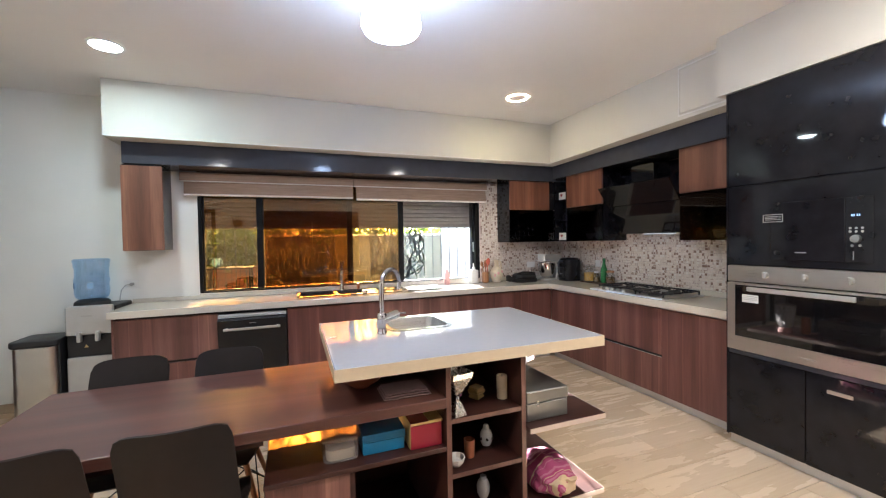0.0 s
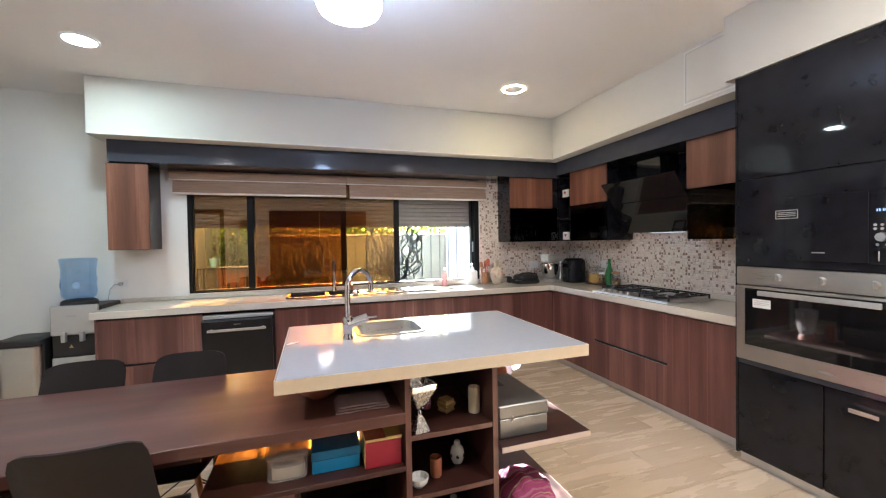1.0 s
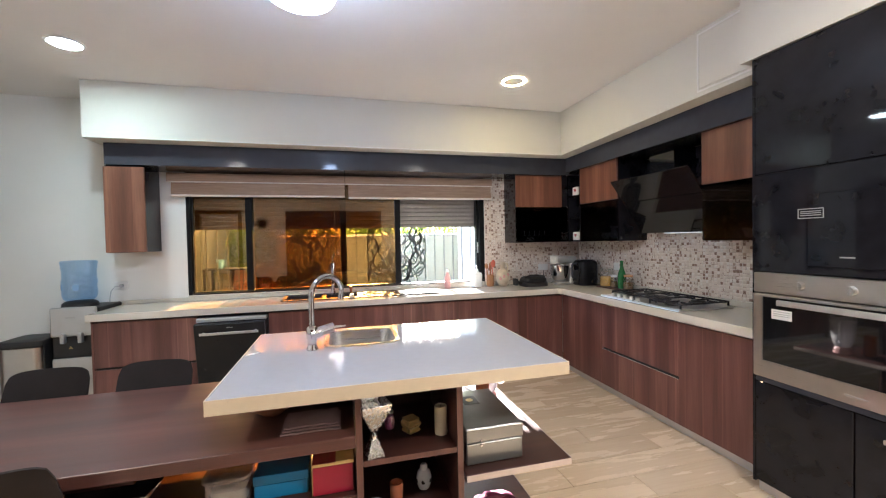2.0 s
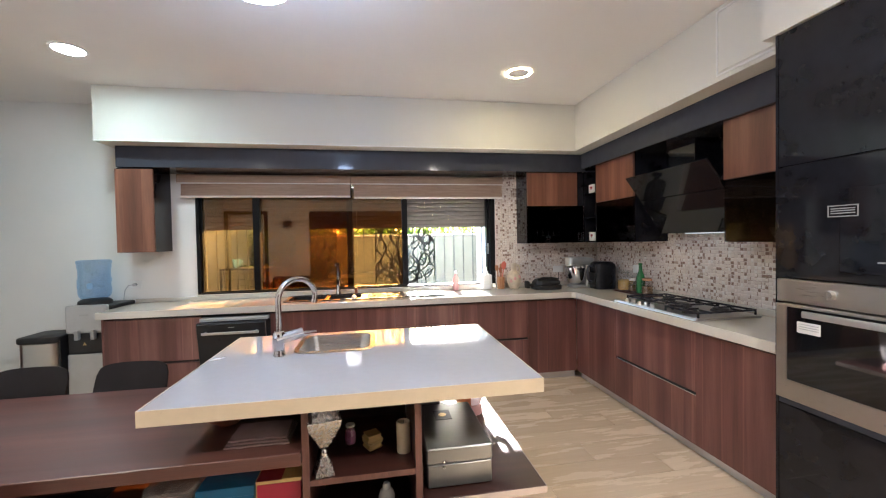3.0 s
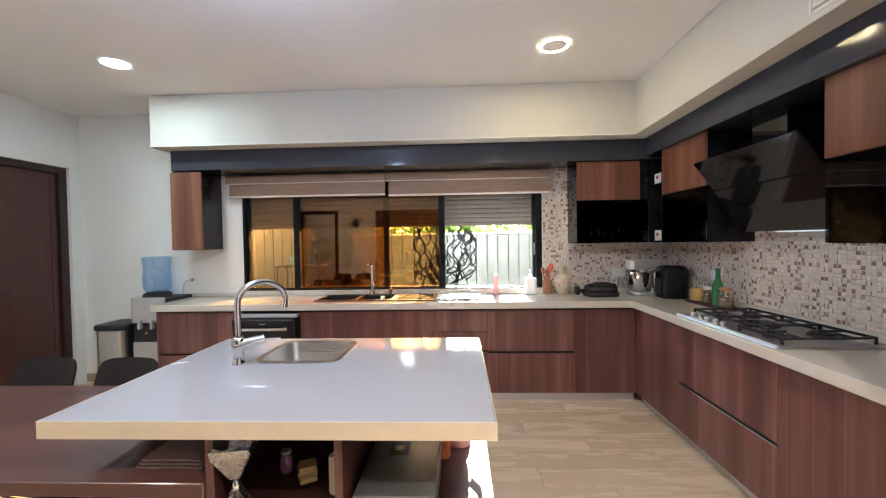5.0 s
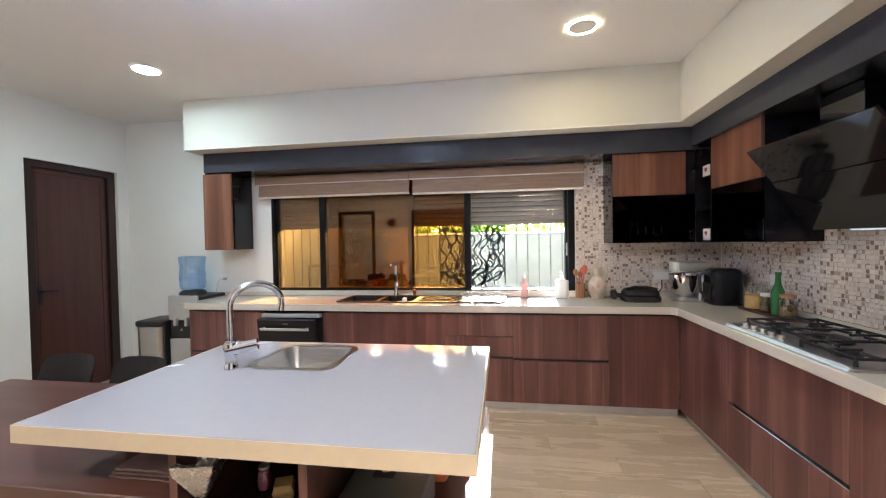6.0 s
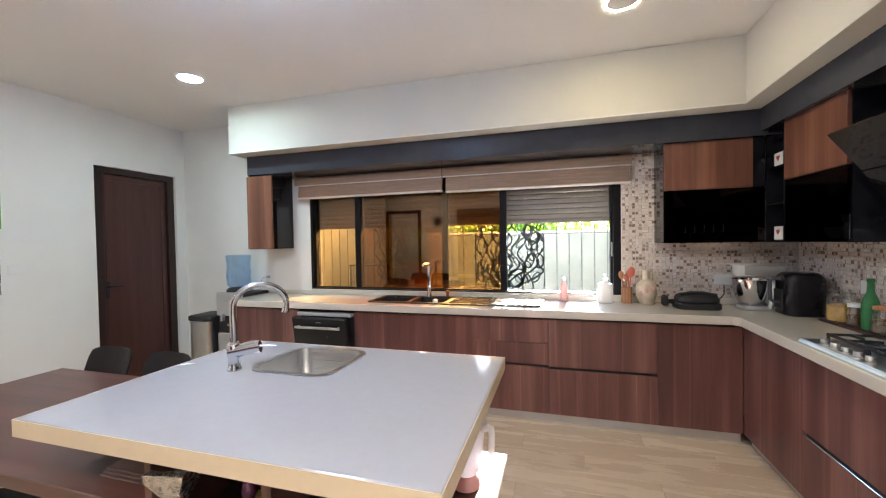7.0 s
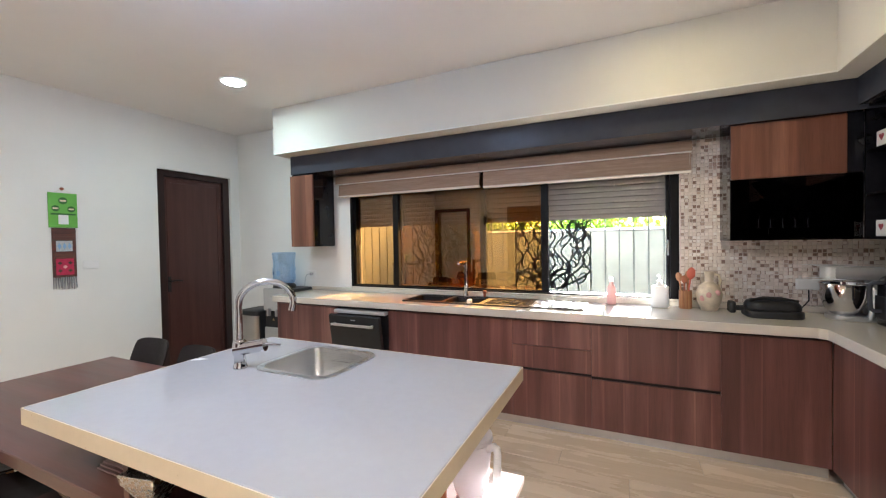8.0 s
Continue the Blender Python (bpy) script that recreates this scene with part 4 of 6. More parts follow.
for y0, y1 in ((2.70, 2.985), (2.995, 3.235), (3.245, 3.50)):
    g = bmesh.new()
    zt = COUNTER + 0.050
    gx = 3.20 if y0 < 2.9 else 3.265
    g1, g2 = gx + 0.09, 3.53
    ym = (y0 + y1) / 2
    for a, b in (((gx, y0, zt), (3.63, y0, zt)), ((gx, y1, zt), (3.63, y1, zt)), ((gx, y0, zt), (gx, y1, zt)), ((3.63, y0, zt), (3.63, y1, zt)),
                 ((gx, ym, zt), (gx + 0.13, ym, zt)), ((3.50, ym, zt), (3.63, ym, zt)), ((g1, y0, zt), (g1, y0 + 0.08, zt)), ((g1, y1, zt), (g1, y1 - 0.08, zt)),
                 ((g2, y0, zt), (g2, y0 + 0.08, zt)), ((g2, y1, zt), (g2, y1 - 0.08, zt))):
        d = (Vector(b) - Vector(a)).normalized() * 0.006
        lo, hi = Vector(a) - d, Vector(b) + d
        if abs(d.x) > abs(d.y):
            box(min(lo.x, hi.x), max(lo.x, hi.x), lo.y - 0.005, lo.y + 0.005, zt - 0.012, zt, 0.002, g)
        else:
            box(lo.x - 0.005, lo.x + 0.005, min(lo.y, hi.y), max(lo.y, hi.y), zt - 0.0135, zt + 0.0005, 0.002, g)
    for x in (gx, 3.63):
        for y in (y0, y1):
            rod((x, y, COUNTER + 0.013), (x, y, zt - 0.006), 0.008, 0.006, 8, g)
    part("pan_support", g, "enamel", hob, "black enamelled pan support")
for k in range(5):
    y = 3.41 - 0.072 * k
    part("knob", lathe([(0.024, 0), (0.023, 0.004), (0.017, 0.006), (0.016, 0.022), (0.014, 0.025), (0.0, 0.025)], (3.205, y, COUNTER + 0.014), 18), "steel", hob, "steel control knob", True)

# ---- black sink and drainer ----
snk = thing("kitchen_sink", (0.8, 4.47, COUNTER), "black composite sink with two bowls and a ribbed drainer", "sink")
rimb = cut(prism(rounded(0.34, 1.46, 4.27, 4.69, 0.03), COUNTER + 0.0005, COUNTER + 0.010, "z", bevel=0.003), prism(rounded(0.375, 0.70, 4.305, 4.635, 0.04), 0.8, 1.0, "z"), prism(rounded(0.735, 1.04, 4.305, 4.635, 0.04), 0.8, 1.0, "z"))
part("rim", rimb, "black_matt", snk)
for x0, x1 in ((0.375, 0.70), (0.735, 1.04)):
    o = rounded(x0 - 0.004, x1 + 0.004, 4.301, 4.639, 0.04)
    bw = cut(prism(o, 0.74, COUNTER - 0.001, "z"), prism(rounded(x0, x1, 4.305, 4.635, 0.04), 0.75, 1.0, "z"))
    b = part("bowl", bw, "black_matt", snk)
    part("drain", lathe([(0, 0.0), (0.035, 0), (0.04, 0.004), (0, 0.005)], ((x0 + x1) / 2, 4.47, 0.7505), 20), "chrome", b, "chrome drain")
for k in range(9):
    part("rib", box(1.09, 1.43, 4.32 + k * 0.036, 4.334 + k * 0.036, COUNTER + 0.0105, COUNTER + 0.016, 0.002), "black_matt", snk)
part("overflow_knob", lathe([(0.012, 0), (0.014, 0.03), (0.02, 0.045), (0.012, 0.06), (0, 0.062)], (0.98, 4.665, COUNTER + 0.010), 14), "copper", snk, "dark bronze knob", True)
pc = thing("dish_sponge", (0.977, 4.288, COUNTER + 0.011), "small white sponge cup on the sink edge", "sponge")
part("cup", lathe([(0.018, 0), (0.021, 0.004), (0.022, 0.022), (0.016, 0.032), (0, 0.034)], (0.977, 4.288, COUNTER + 0.0105), 16), "white", pc, smooth=True)
tap = thing("kitchen_tap", (0.80, 4.665, COUNTER + 0.01), "square chrome kitchen tap at the window", "tap")
part("body", lathe([(0.028, 0), (0.026, 0.012), (0.02, 0.03), (0.02, 0.10), (0, 0.10)], (0.80, 4.665, COUNTER + 0.010), 18), "chrome", tap, smooth=True)
part("riser", box(0.786, 0.814, 4.651, 4.679, 1.00, 1.235, 0.004), "chrome", tap)
part("spout", box(0.788, 0.812, 4.49, 4.655, 1.205, 1.232, 0.004), "chrome", tap)
part("lever", tube([(0.82, 4.665, 0.985), (0.85, 4.66, 0.99), (0.885, 4.655, 1.01)], 0.006, 8), "chrome", tap)

# ---- island, table and shelving ----
isl = thing("kitchen_island", (1.1, 2.3, FLOOR), "white quartz kitchen island with walnut cube shelves beneath", "island")
slab = cut(prism([(0.457, 1.845), (1.767, 1.845), (1.767, 2.777), (0.457, 2.777)], 0.887, 0.94, "z", bevel=0.005), prism(rounded(0.815, 1.155, 2.375, 2.705, 0.06), 0.8, 1.0, "z"))
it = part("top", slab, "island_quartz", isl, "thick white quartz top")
# Thin added strips: the same stone, with the warm light in their colour.
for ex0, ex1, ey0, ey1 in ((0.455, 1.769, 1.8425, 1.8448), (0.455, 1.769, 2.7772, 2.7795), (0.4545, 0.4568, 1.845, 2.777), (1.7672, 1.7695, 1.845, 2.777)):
    part("edge_band", box(ex0, ex1, ey0, ey1, 0.8885, 0.9388), "quartz_warm_edge", it, "edge of the quartz top, coloured as if warmly lit")
ZT, YF = 0.886, 1.877
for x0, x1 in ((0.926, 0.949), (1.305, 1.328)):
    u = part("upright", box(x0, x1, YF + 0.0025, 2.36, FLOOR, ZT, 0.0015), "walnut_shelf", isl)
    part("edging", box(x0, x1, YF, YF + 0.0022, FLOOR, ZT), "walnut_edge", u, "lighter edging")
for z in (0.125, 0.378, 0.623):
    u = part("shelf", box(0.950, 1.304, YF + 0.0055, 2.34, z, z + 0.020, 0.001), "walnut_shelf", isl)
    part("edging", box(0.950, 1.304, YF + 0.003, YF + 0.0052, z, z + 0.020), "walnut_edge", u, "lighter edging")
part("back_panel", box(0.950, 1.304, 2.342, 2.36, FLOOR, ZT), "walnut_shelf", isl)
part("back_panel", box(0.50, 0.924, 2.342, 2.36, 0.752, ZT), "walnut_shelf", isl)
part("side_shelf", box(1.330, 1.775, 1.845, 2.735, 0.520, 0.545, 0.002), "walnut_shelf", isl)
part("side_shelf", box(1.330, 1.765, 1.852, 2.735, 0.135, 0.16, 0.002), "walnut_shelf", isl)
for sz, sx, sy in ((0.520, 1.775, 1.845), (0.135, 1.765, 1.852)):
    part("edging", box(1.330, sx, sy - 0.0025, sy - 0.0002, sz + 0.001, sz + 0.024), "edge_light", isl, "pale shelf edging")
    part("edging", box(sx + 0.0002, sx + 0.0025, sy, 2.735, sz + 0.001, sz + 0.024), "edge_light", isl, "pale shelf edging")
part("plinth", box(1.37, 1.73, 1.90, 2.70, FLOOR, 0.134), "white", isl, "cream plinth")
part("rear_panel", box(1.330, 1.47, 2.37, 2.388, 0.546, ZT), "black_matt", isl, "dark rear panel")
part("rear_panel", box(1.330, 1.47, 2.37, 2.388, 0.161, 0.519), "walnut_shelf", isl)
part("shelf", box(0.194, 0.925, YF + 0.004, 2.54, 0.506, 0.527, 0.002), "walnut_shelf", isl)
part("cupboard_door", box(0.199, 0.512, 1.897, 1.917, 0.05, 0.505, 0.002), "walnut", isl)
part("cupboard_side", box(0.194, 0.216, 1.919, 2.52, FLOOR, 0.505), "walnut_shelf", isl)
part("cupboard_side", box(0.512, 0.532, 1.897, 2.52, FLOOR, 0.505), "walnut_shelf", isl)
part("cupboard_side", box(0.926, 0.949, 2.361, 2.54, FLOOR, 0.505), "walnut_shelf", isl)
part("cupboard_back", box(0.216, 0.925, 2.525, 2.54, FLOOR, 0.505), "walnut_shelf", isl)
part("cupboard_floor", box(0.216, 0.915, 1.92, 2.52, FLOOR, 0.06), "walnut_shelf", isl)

bas = thing("island_sink", (0.985, 2.54, 0.94), "square stainless inset sink bowl in the island", "sink")
rimb = cut(prism(rounded(0.80, 1.17, 2.36, 2.72, 0.07, 8), 0.9405, 0.9445, "z"), prism(rounded(0.822, 1.148, 2.382, 2.698, 0.055, 8), 0.8, 1.0, "z"))
part("rim", rimb, "steel_sink", bas)
bb = bmesh.new()
loops = []
for inset, z in ((0.0, 0.9435), (0.004, 0.925), (0.012, 0.83), (0.03, 0.80), (0.06, 0.79)):
    loops.append([bb.verts.new((x, y, z)) for x, y in rounded(0.822 + inset, 1.148 - inset, 2.382 + inset, 2.698 - inset, 0.055, 8)])
for a, b in zip(loops, loops[1:]):
    for i in range(len(a)):
        bb.faces.new((a[i], b[i], b[(i + 1) % len(a)], a[(i + 1) % len(a)]))
bb.faces.new(loops[-1])
bmesh.ops.recalc_face_normals(bb, faces=bb.faces)
bmesh.ops.reverse_faces(bb, faces=bb.faces) if bb.faces[-1].normal.z < 0 else None
b = part("bowl", bb, "steel_sink", bas, smooth=True)
part("drain", lathe([(0, 0), (0.035, 0), (0.04, 0.004), (0, 0.006)], (0.985, 2.54, 0.791), 20), "chrome", b, "chrome drain")

mt = thing("mixer_tap", (0.752, 2.362, 0.94), "chrome swan-neck mixer tap on the island", "tap")
TX, TYY = 0.752, 2.362
part("body", lathe([(0.026, 0), (0.026, 0.008), (0.022, 0.014), (0.022, 0.05), (0.026, 0.055), (0.026, 0.10), (0.018, 0.112), (0.0, 0.112)], (TX, TYY, 0.94), 24), "chrome", mt, smooth=True)
pts = [(TX, TYY, 1.04 + 0.028 * i) for i in range(6)]
du = Vector((0.17, 0.185, 0)).normalized()
R, RZ = 0.10, 0.085
cx = Vector((TX, TYY, 1.188)) + du * R
for i in range(1, 22):
    a = math.pi - math.pi * 1.08 * i / 21
    pts.append(tuple(cx + du * R * math.cos(a) + Vector((0, 0, RZ * math.sin(a)))))
part("spout", tube(pts, 0.013, 16), "chrome", mt, smooth=True)
part("aerator", rod(pts[-1], Vector(pts[-1]) + (Vector(pts[-1]) - Vector(pts[-2])).normalized() * 0.018, 0.0145, bm=None, n=16), "chrome", mt, smooth=True)
lv = rod((TX - 0.012, TYY - 0.010, 1.012), (TX + 0.092, TYY + 0.040, 1.03), 0.025, n=22)
lv2 = part("lever_hub", lv, "chrome", mt, smooth=True)
part("lever", rod((TX + 0.085, TYY + 0.035, 1.032), (TX + 0.15, TYY + 0.065, 1.028), 0.006, 0.005, 10), "chrome", lv2, smooth=True)
rg = thing("paper_scrap", (0.49, 2.37, 0.94), "tiny crumpled white paper scrap on the island", "paper")
part("scrap", prism([(0.468, 2.348), (0.497, 2.360), (0.520, 2.388), (0.485, 2.379)], 0.9405, 0.9425, "z"), "white", rg)

tb = thing("dining_table", (0.1, 2.28, FLOOR), "long walnut dining table running under the island top", "table")
part("tabletop", box(-0.745, 0.924, 1.866, 2.635, 0.703, 0.748, 0.003), "walnut_x", tb)
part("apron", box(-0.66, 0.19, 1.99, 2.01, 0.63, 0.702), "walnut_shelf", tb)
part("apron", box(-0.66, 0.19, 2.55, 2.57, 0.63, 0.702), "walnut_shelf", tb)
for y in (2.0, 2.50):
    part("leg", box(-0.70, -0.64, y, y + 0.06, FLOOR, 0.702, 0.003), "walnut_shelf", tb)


# ---- chairs ----
def chair():
    c = thing("dining_chair", (0, 0, 0), "black moulded shell chair with wooden dowel legs", "chair", "chairs round the table")
    bm = bmesh.new()
    nu, nv = 17, 22
    grid = []
    for j in range(nv + 1):
        t = j / nv
        row = []
        for i in range(nu + 1):
            s = 2 * i / nu - 1
            if t < 0.5:
                k = t / 0.5
                hw = 0.185 - 0.03 * abs(1 - 2 * k) * 0.4
                hw *= (1 - 0.22 * max(0, (0.25 - k) / 0.25) ** 2)
                y = 0.20 - 0.37 * k
                z = 0.44 - 0.015 * math.sin(math.pi * k) + 0.045 * (abs(s) ** 3) * min(1, k * 2) - 0.03 * max(0, (0.15 - k) / 0.15)
                if k > 0.75:
                    q = (k - 0.75) / 0.25
                    z += 0.05 * q * q
                    y += 0.02 * q * q
            else:
                k = (t - 0.5) / 0.5
                hw = 0.168 - 0.006 * k
                hw *= 1 - 0.075 * max(0.0, (k - 0.78) / 0.22) ** 4
                y = -0.155 - 0.10 * k + 0.055 * abs(s) ** 2.2 * (1 - 0.35 * k)
                z = 0.475 + 0.365 * k - 0.018 * abs(s) ** 7 * k
            row.append(Vector((s * hw, y, z)))
        grid.append(row)
    skins = []
    for off in (0.0, 0.008):
        skin = []
        for j in range(nv + 1):
            line = []
            for i in range(nu + 1):
                du = grid[j][min(i + 1, nu)] - grid[j][max(i - 1, 0)]
                dv = grid[min(j + 1, nv)][i] - grid[max(j - 1, 0)][i]
                line.append(bm.verts.new(grid[j][i] + du.cross(dv).normalized() * off))
            skin.append(line)
        skins.append(skin)
    for skin in skins:
        for p, q in zip(skin, skin[1:]):
            for i in range(nu):
                bm.faces.new((p[i], p[i + 1], q[i + 1], q[i]))
    f, g = skins
    for i in range(nu):
        for j in (0, nv):
            bm.faces.new((f[j][i], f[j][i + 1], g[j][i + 1], g[j][i]))
    for j in range(nv):
        for i in (0, nu):
            bm.faces.new((f[j][i], f[j + 1][i], g[j + 1][i], g[j][i]))
    bmesh.ops.recalc_face_normals(bm, faces=bm.faces)
    part("shell", bm, "chair_black", c, smooth=True)
    for sx in (-1, 1):
        for sy in (-1, 1):
            part("leg", rod((sx * 0.215, sy * 0.20, 0.0), (sx * 0.10, sy * 0.10, 0.425), 0.010, 0.014, 12), "spoon_wood", c, "turned beech leg", True)
    wr = bmesh.new()
    for sx in (-1, 1):
        rod((sx * 0.185, -0.174, 0.11), (sx * 0.12, 0.117, 0.35), 0.0035, n=6, bm=wr)
        rod((sx * 0.185, 0.174, 0.11), (sx * 0.12, -0.117, 0.35), 0.0035, n=6, bm=wr)
    for sy in (-1, 1):
        rod((-0.185, sy * 0.174, 0.11), (0.12, sy * 0.117, 0.35), 0.0035, n=6, bm=wr)
        rod((0.185, sy * 0.174, 0.11), (-0.12, sy * 0.117, 0.35), 0.0035, n=6, bm=wr)
    part("wire_brace", wr, "black_matt", c, "black wire cross brace")
    part("seat_mount", box(-0.11, 0.11, -0.11, 0.11, 0.405, 0.418, 0.003), "black_matt", c)
    return c


first = chair()
first.matrix_basis = pose(-0.045, 1.96, FLOOR, 0, 0, 0)
copy_thing(first, pose(-0.455, 1.95, FLOOR, 0, 0, 3))
copy_thing(first, pose(-0.46, 2.485, FLOOR, 0, 0, 180))
copy_thing(first, pose(-0.025, 2.475, FLOOR, 0, 0, 177))

# ---- things on the shelves ----
def soft_box(x0, x1, y0, y1, z0, z1, r=0.01):
    return prism(rounded(x0, x1, y0, y1, r, 4), z0, z1, "z", bevel=min(0.004, r * 0.4))


def domed_box(x0, x1, y0, y1, z0, z1, r, crown):
    """A rounded block whose top edge curves in by crown."""
    rings, t = [], bmesh.new()
    for inset, z in [(0.006, z0), (0.0, z0 + 0.006)] + [(crown * (1 - math.cos(a)), z1 - crown + crown * math.sin(a)) for a in (i * math.pi / 12 for i in range(6))]:
        rings.append([t.verts.new((x, y, z)) for x, y in rounded(x0 + inset, x1 - inset, y0 + inset, y1 - inset, r - inset * 0.6, 8)])
    for a, b in zip(rings, rings[1:]):
        for i in range(len(a)):
            t.faces.new((a[i], a[(i + 1) % len(a)], b[(i + 1) % len(a)], b[i]))
    t.faces.new(rings[-1])
    t.faces.new(rings[0][::-1])
    bmesh.ops.recalc_face_normals(t, faces=t.faces)
    return t


SET_DOWN = Vector((-0.012, -0.075, 0))  # the shelves stand a little forward
S1 = 0.528
tub = thing("food_tub", (0.50, 2.10, S1), "clear plastic food tub with a lid on the shelf", "container")
part("tub", prism(rounded(0.425, 0.568, 2.01, 2.17, 0.03), S1, S1 + 0.085, "z", bevel=0.004), "tub_plastic", tub, smooth=True)
part("lid", prism(rounded(0.418, 0.575, 2.003, 2.177, 0.03), S1 + 0.086, S1 + 0.102, "z", bevel=0.004), "tub_plastic", tub, smooth=True)
part("contents", prism(rounded(0.44, 0.555, 2.025, 2.155, 0.025), S1 + 0.003, S1 + 0.045, "z"), "ivory", tub)
bb1 = thing("gift_box", (0.67, 2.15, S1), "bright blue cardboard gift box", "box")
part("base", box(0.585, 0.765, 2.02, 2.23, S1, S1 + 0.052, 0.002), "blue", bb1)
part("lid", box(0.582, 0.768, 2.017, 2.233, S1 + 0.053, S1 + 0.086, 0.002), "blue", bb1)
rb = thing("gift_box", (0.84, 2.12, S1), "red and gold cardboard gift box", "box")
part("base", box(0.785, 0.926, 1.985, 2.20, S1, S1 + 0.104, 0.002), "red", rb)
part("lid", box(0.782, 0.929, 1.982, 2.203, S1 + 0.105, S1 + 0.116, 0.002), "red", rb)
part("band", box(0.7815, 0.7835, 1.986, 2.204, S1 + 0.002, S1 + 0.117), "gold", rb, "gold side band")
part("band", box(0.865, 0.929, 1.981, 2.204, S1 + 0.1165, S1 + 0.1185), "gold", rb, "gold corner label")
part("band", box(0.784, 0.929, 1.9805, 1.9818, S1 + 0.106, S1 + 0.116), "gold", rb)

SET_DOWN = Vector((-0.02, -0.075, 0))
S2 = 0.6435
mk = thing("incense_burner", (1.012, 1.992, S2), "silver pierced incense burner with a flared cup", "incense burner")


def square_lathe(profile, at, turn=0.0):
    t = bmesh.new()
    rings = []
    for r, hgt in profile:
        rings.append([t.verts.new((r * sx, r * sy, hgt)) for sx, sy in ((-1, -1), (1, -1), (1, 1), (-1, 1))])
    for a, b in zip(rings, rings[1:]):
        for i in range(4):
            t.faces.new((a[i], a[(i + 1) % 4], b[(i + 1) % 4], b[i]))
    t.faces.new(rings[0][::-1])
    t.faces.new(rings[-1])
    bmesh.ops.bevel(t, geom=t.edges[:], offset=0.0015, segments=1, affect="EDGES")
    bmesh.ops.transform(t, matrix=Matrix.Translation(at) @ Matrix.Rotation(radians(turn), 4, "Z"), verts=t.verts)
    return t


part("foot", square_lathe([(0.032, 0.0), (0.030, 0.012), (0.017, 0.05), (0.012, 0.062)], (1.012, 1.992, S2), 12), "burner_metal", mk)
part("stem", lathe([(0.012, 0.062), (0.014, 0.075), (0.010, 0.085), (0.016, 0.095)], (1.012, 1.992, S2), 16), "chrome", mk, smooth=True)
part("cup", square_lathe([(0.014, 0.094), (0.052, 0.175), (0.056, 0.20), (0.050, 0.20), (0.044, 0.178), (0.012, 0.105)], (1.012, 1.992, S2), 12), "burner_metal", mk)
fl = thing("flower_jar", (1.09, 2.16, S2), "small glass jar with purple dried flowers", "jar", size=0.85)
part("jar", lathe([(0.028, 0), (0.03, 0.004), (0.03, 0.07), (0.022, 0.085), (0.022, 0.09)], (1.09, 2.16, S2), 18), "clear_glass", fl, smooth=True)
part("petals", lathe([(0.0, 0.01), (0.022, 0.015), (0.026, 0.045), (0.02, 0.075), (0.0, 0.08)], (1.09, 2.16, S2), 9), "magenta", fl)
part("cap", lathe([(0.020, 0.091), (0.020, 0.10), (0, 0.10)], (1.09, 2.16, S2), 16), "silver", fl)
gb = thing("trinket_box", (1.175, 2.13, S2), "ornate gold trinket box, lid ajar", "box", size=0.8)
part("base", square_lathe([(0.03, 0), (0.036, 0.01), (0.03, 0.022), (0.038, 0.036)], (1.175, 2.13, S2), 30), "gold", gb)
part("lid", square_lathe([(0.037, 0.038), (0.039, 0.05), (0.030, 0.062), (0.034, 0.072)], (1.175, 2.13, S2), 24), "gold", gb)
cd = thing("pillar_candle", (1.292, 2.08, S2), "ivory pillar candle, half brown", "candle", size=0.85)
part("wax", lathe([(0.030, 0), (0.031, 0.004), (0.031, 0.13), (0.027, 0.135), (0.022, 0.128), (0, 0.126)], (1.292, 2.08, S2), 26), "ivory", cd, smooth=True)
part("wick", rod((1.292, 2.08, S2 + 0.125), (1.293, 2.08, S2 + 0.137), 0.0015, n=6), "black_matt", cd)
S3 = 0.3985
vz = thing("clay_tumbler", (1.10, 2.06, S3), "brown copper clay tumbler", "tumbler", size=0.85)
part("cup", lathe([(0.024, 0), (0.028, 0.004), (0.031, 0.10), (0.028, 0.10), (0.024, 0.02), (0, 0.02)], (1.10, 2.06, S3), 22), "copper", vz, smooth=True)
pv = thing("porcelain_jar", (1.225, 2.13, S3), "white porcelain jar with dark blue spots", "jar", size=0.85)
part("jar", lathe([(0.026, 0), (0.034, 0.02), (0.038, 0.055), (0.03, 0.082), (0.018, 0.092), (0.018, 0.11), (0.013, 0.118), (0, 0.12)], (1.225, 2.13, S3), 24), "porcelain", pv, smooth=True)
for a in (200, 255, 310):
    part("spot", lathe([(0, -0.001), (0.010, -0.001), (0.010, 0.001), (0, 0.001)], (1.225 + 0.0365 * math.cos(radians(a)), 2.13 + 0.0365 * math.sin(radians(a)), S3 + 0.045), 10, axis="y"), "black_matt", pv)
sh = thing("seashell_dish", (1.01, 2.02, S3), "white scalloped shell dish", "dish")
part("dish", lathe([(0.0, 0.006), (0.02, 0.0), (0.036, 0.018), (0.042, 0.042), (0.038, 0.042), (0.03, 0.02), (0.0, 0.010)], (1.012, 2.015, S3), 11), "porcelain", sh)
S4 = 0.1455
pw = thing("porcelain_jar", (1.20, 2.12, S4), "white porcelain jar with dark spots", "jar", size=0.8)
part("jar", lathe([(0.028, 0), (0.04, 0.03), (0.042, 0.07), (0.032, 0.10), (0.02, 0.11), (0.02, 0.13), (0, 0.132)], (1.20, 2.12, S4), 24), "porcelain", pw, smooth=True)

# on the table under the island
SET_DOWN = Vector((-0.01, -0.04, -0.0015))
fc = thing("folded_cloth", (0.78, 2.05, 0.751), "folded grey-mauve cloth napkin", "cloth")
fb = bmesh.new()
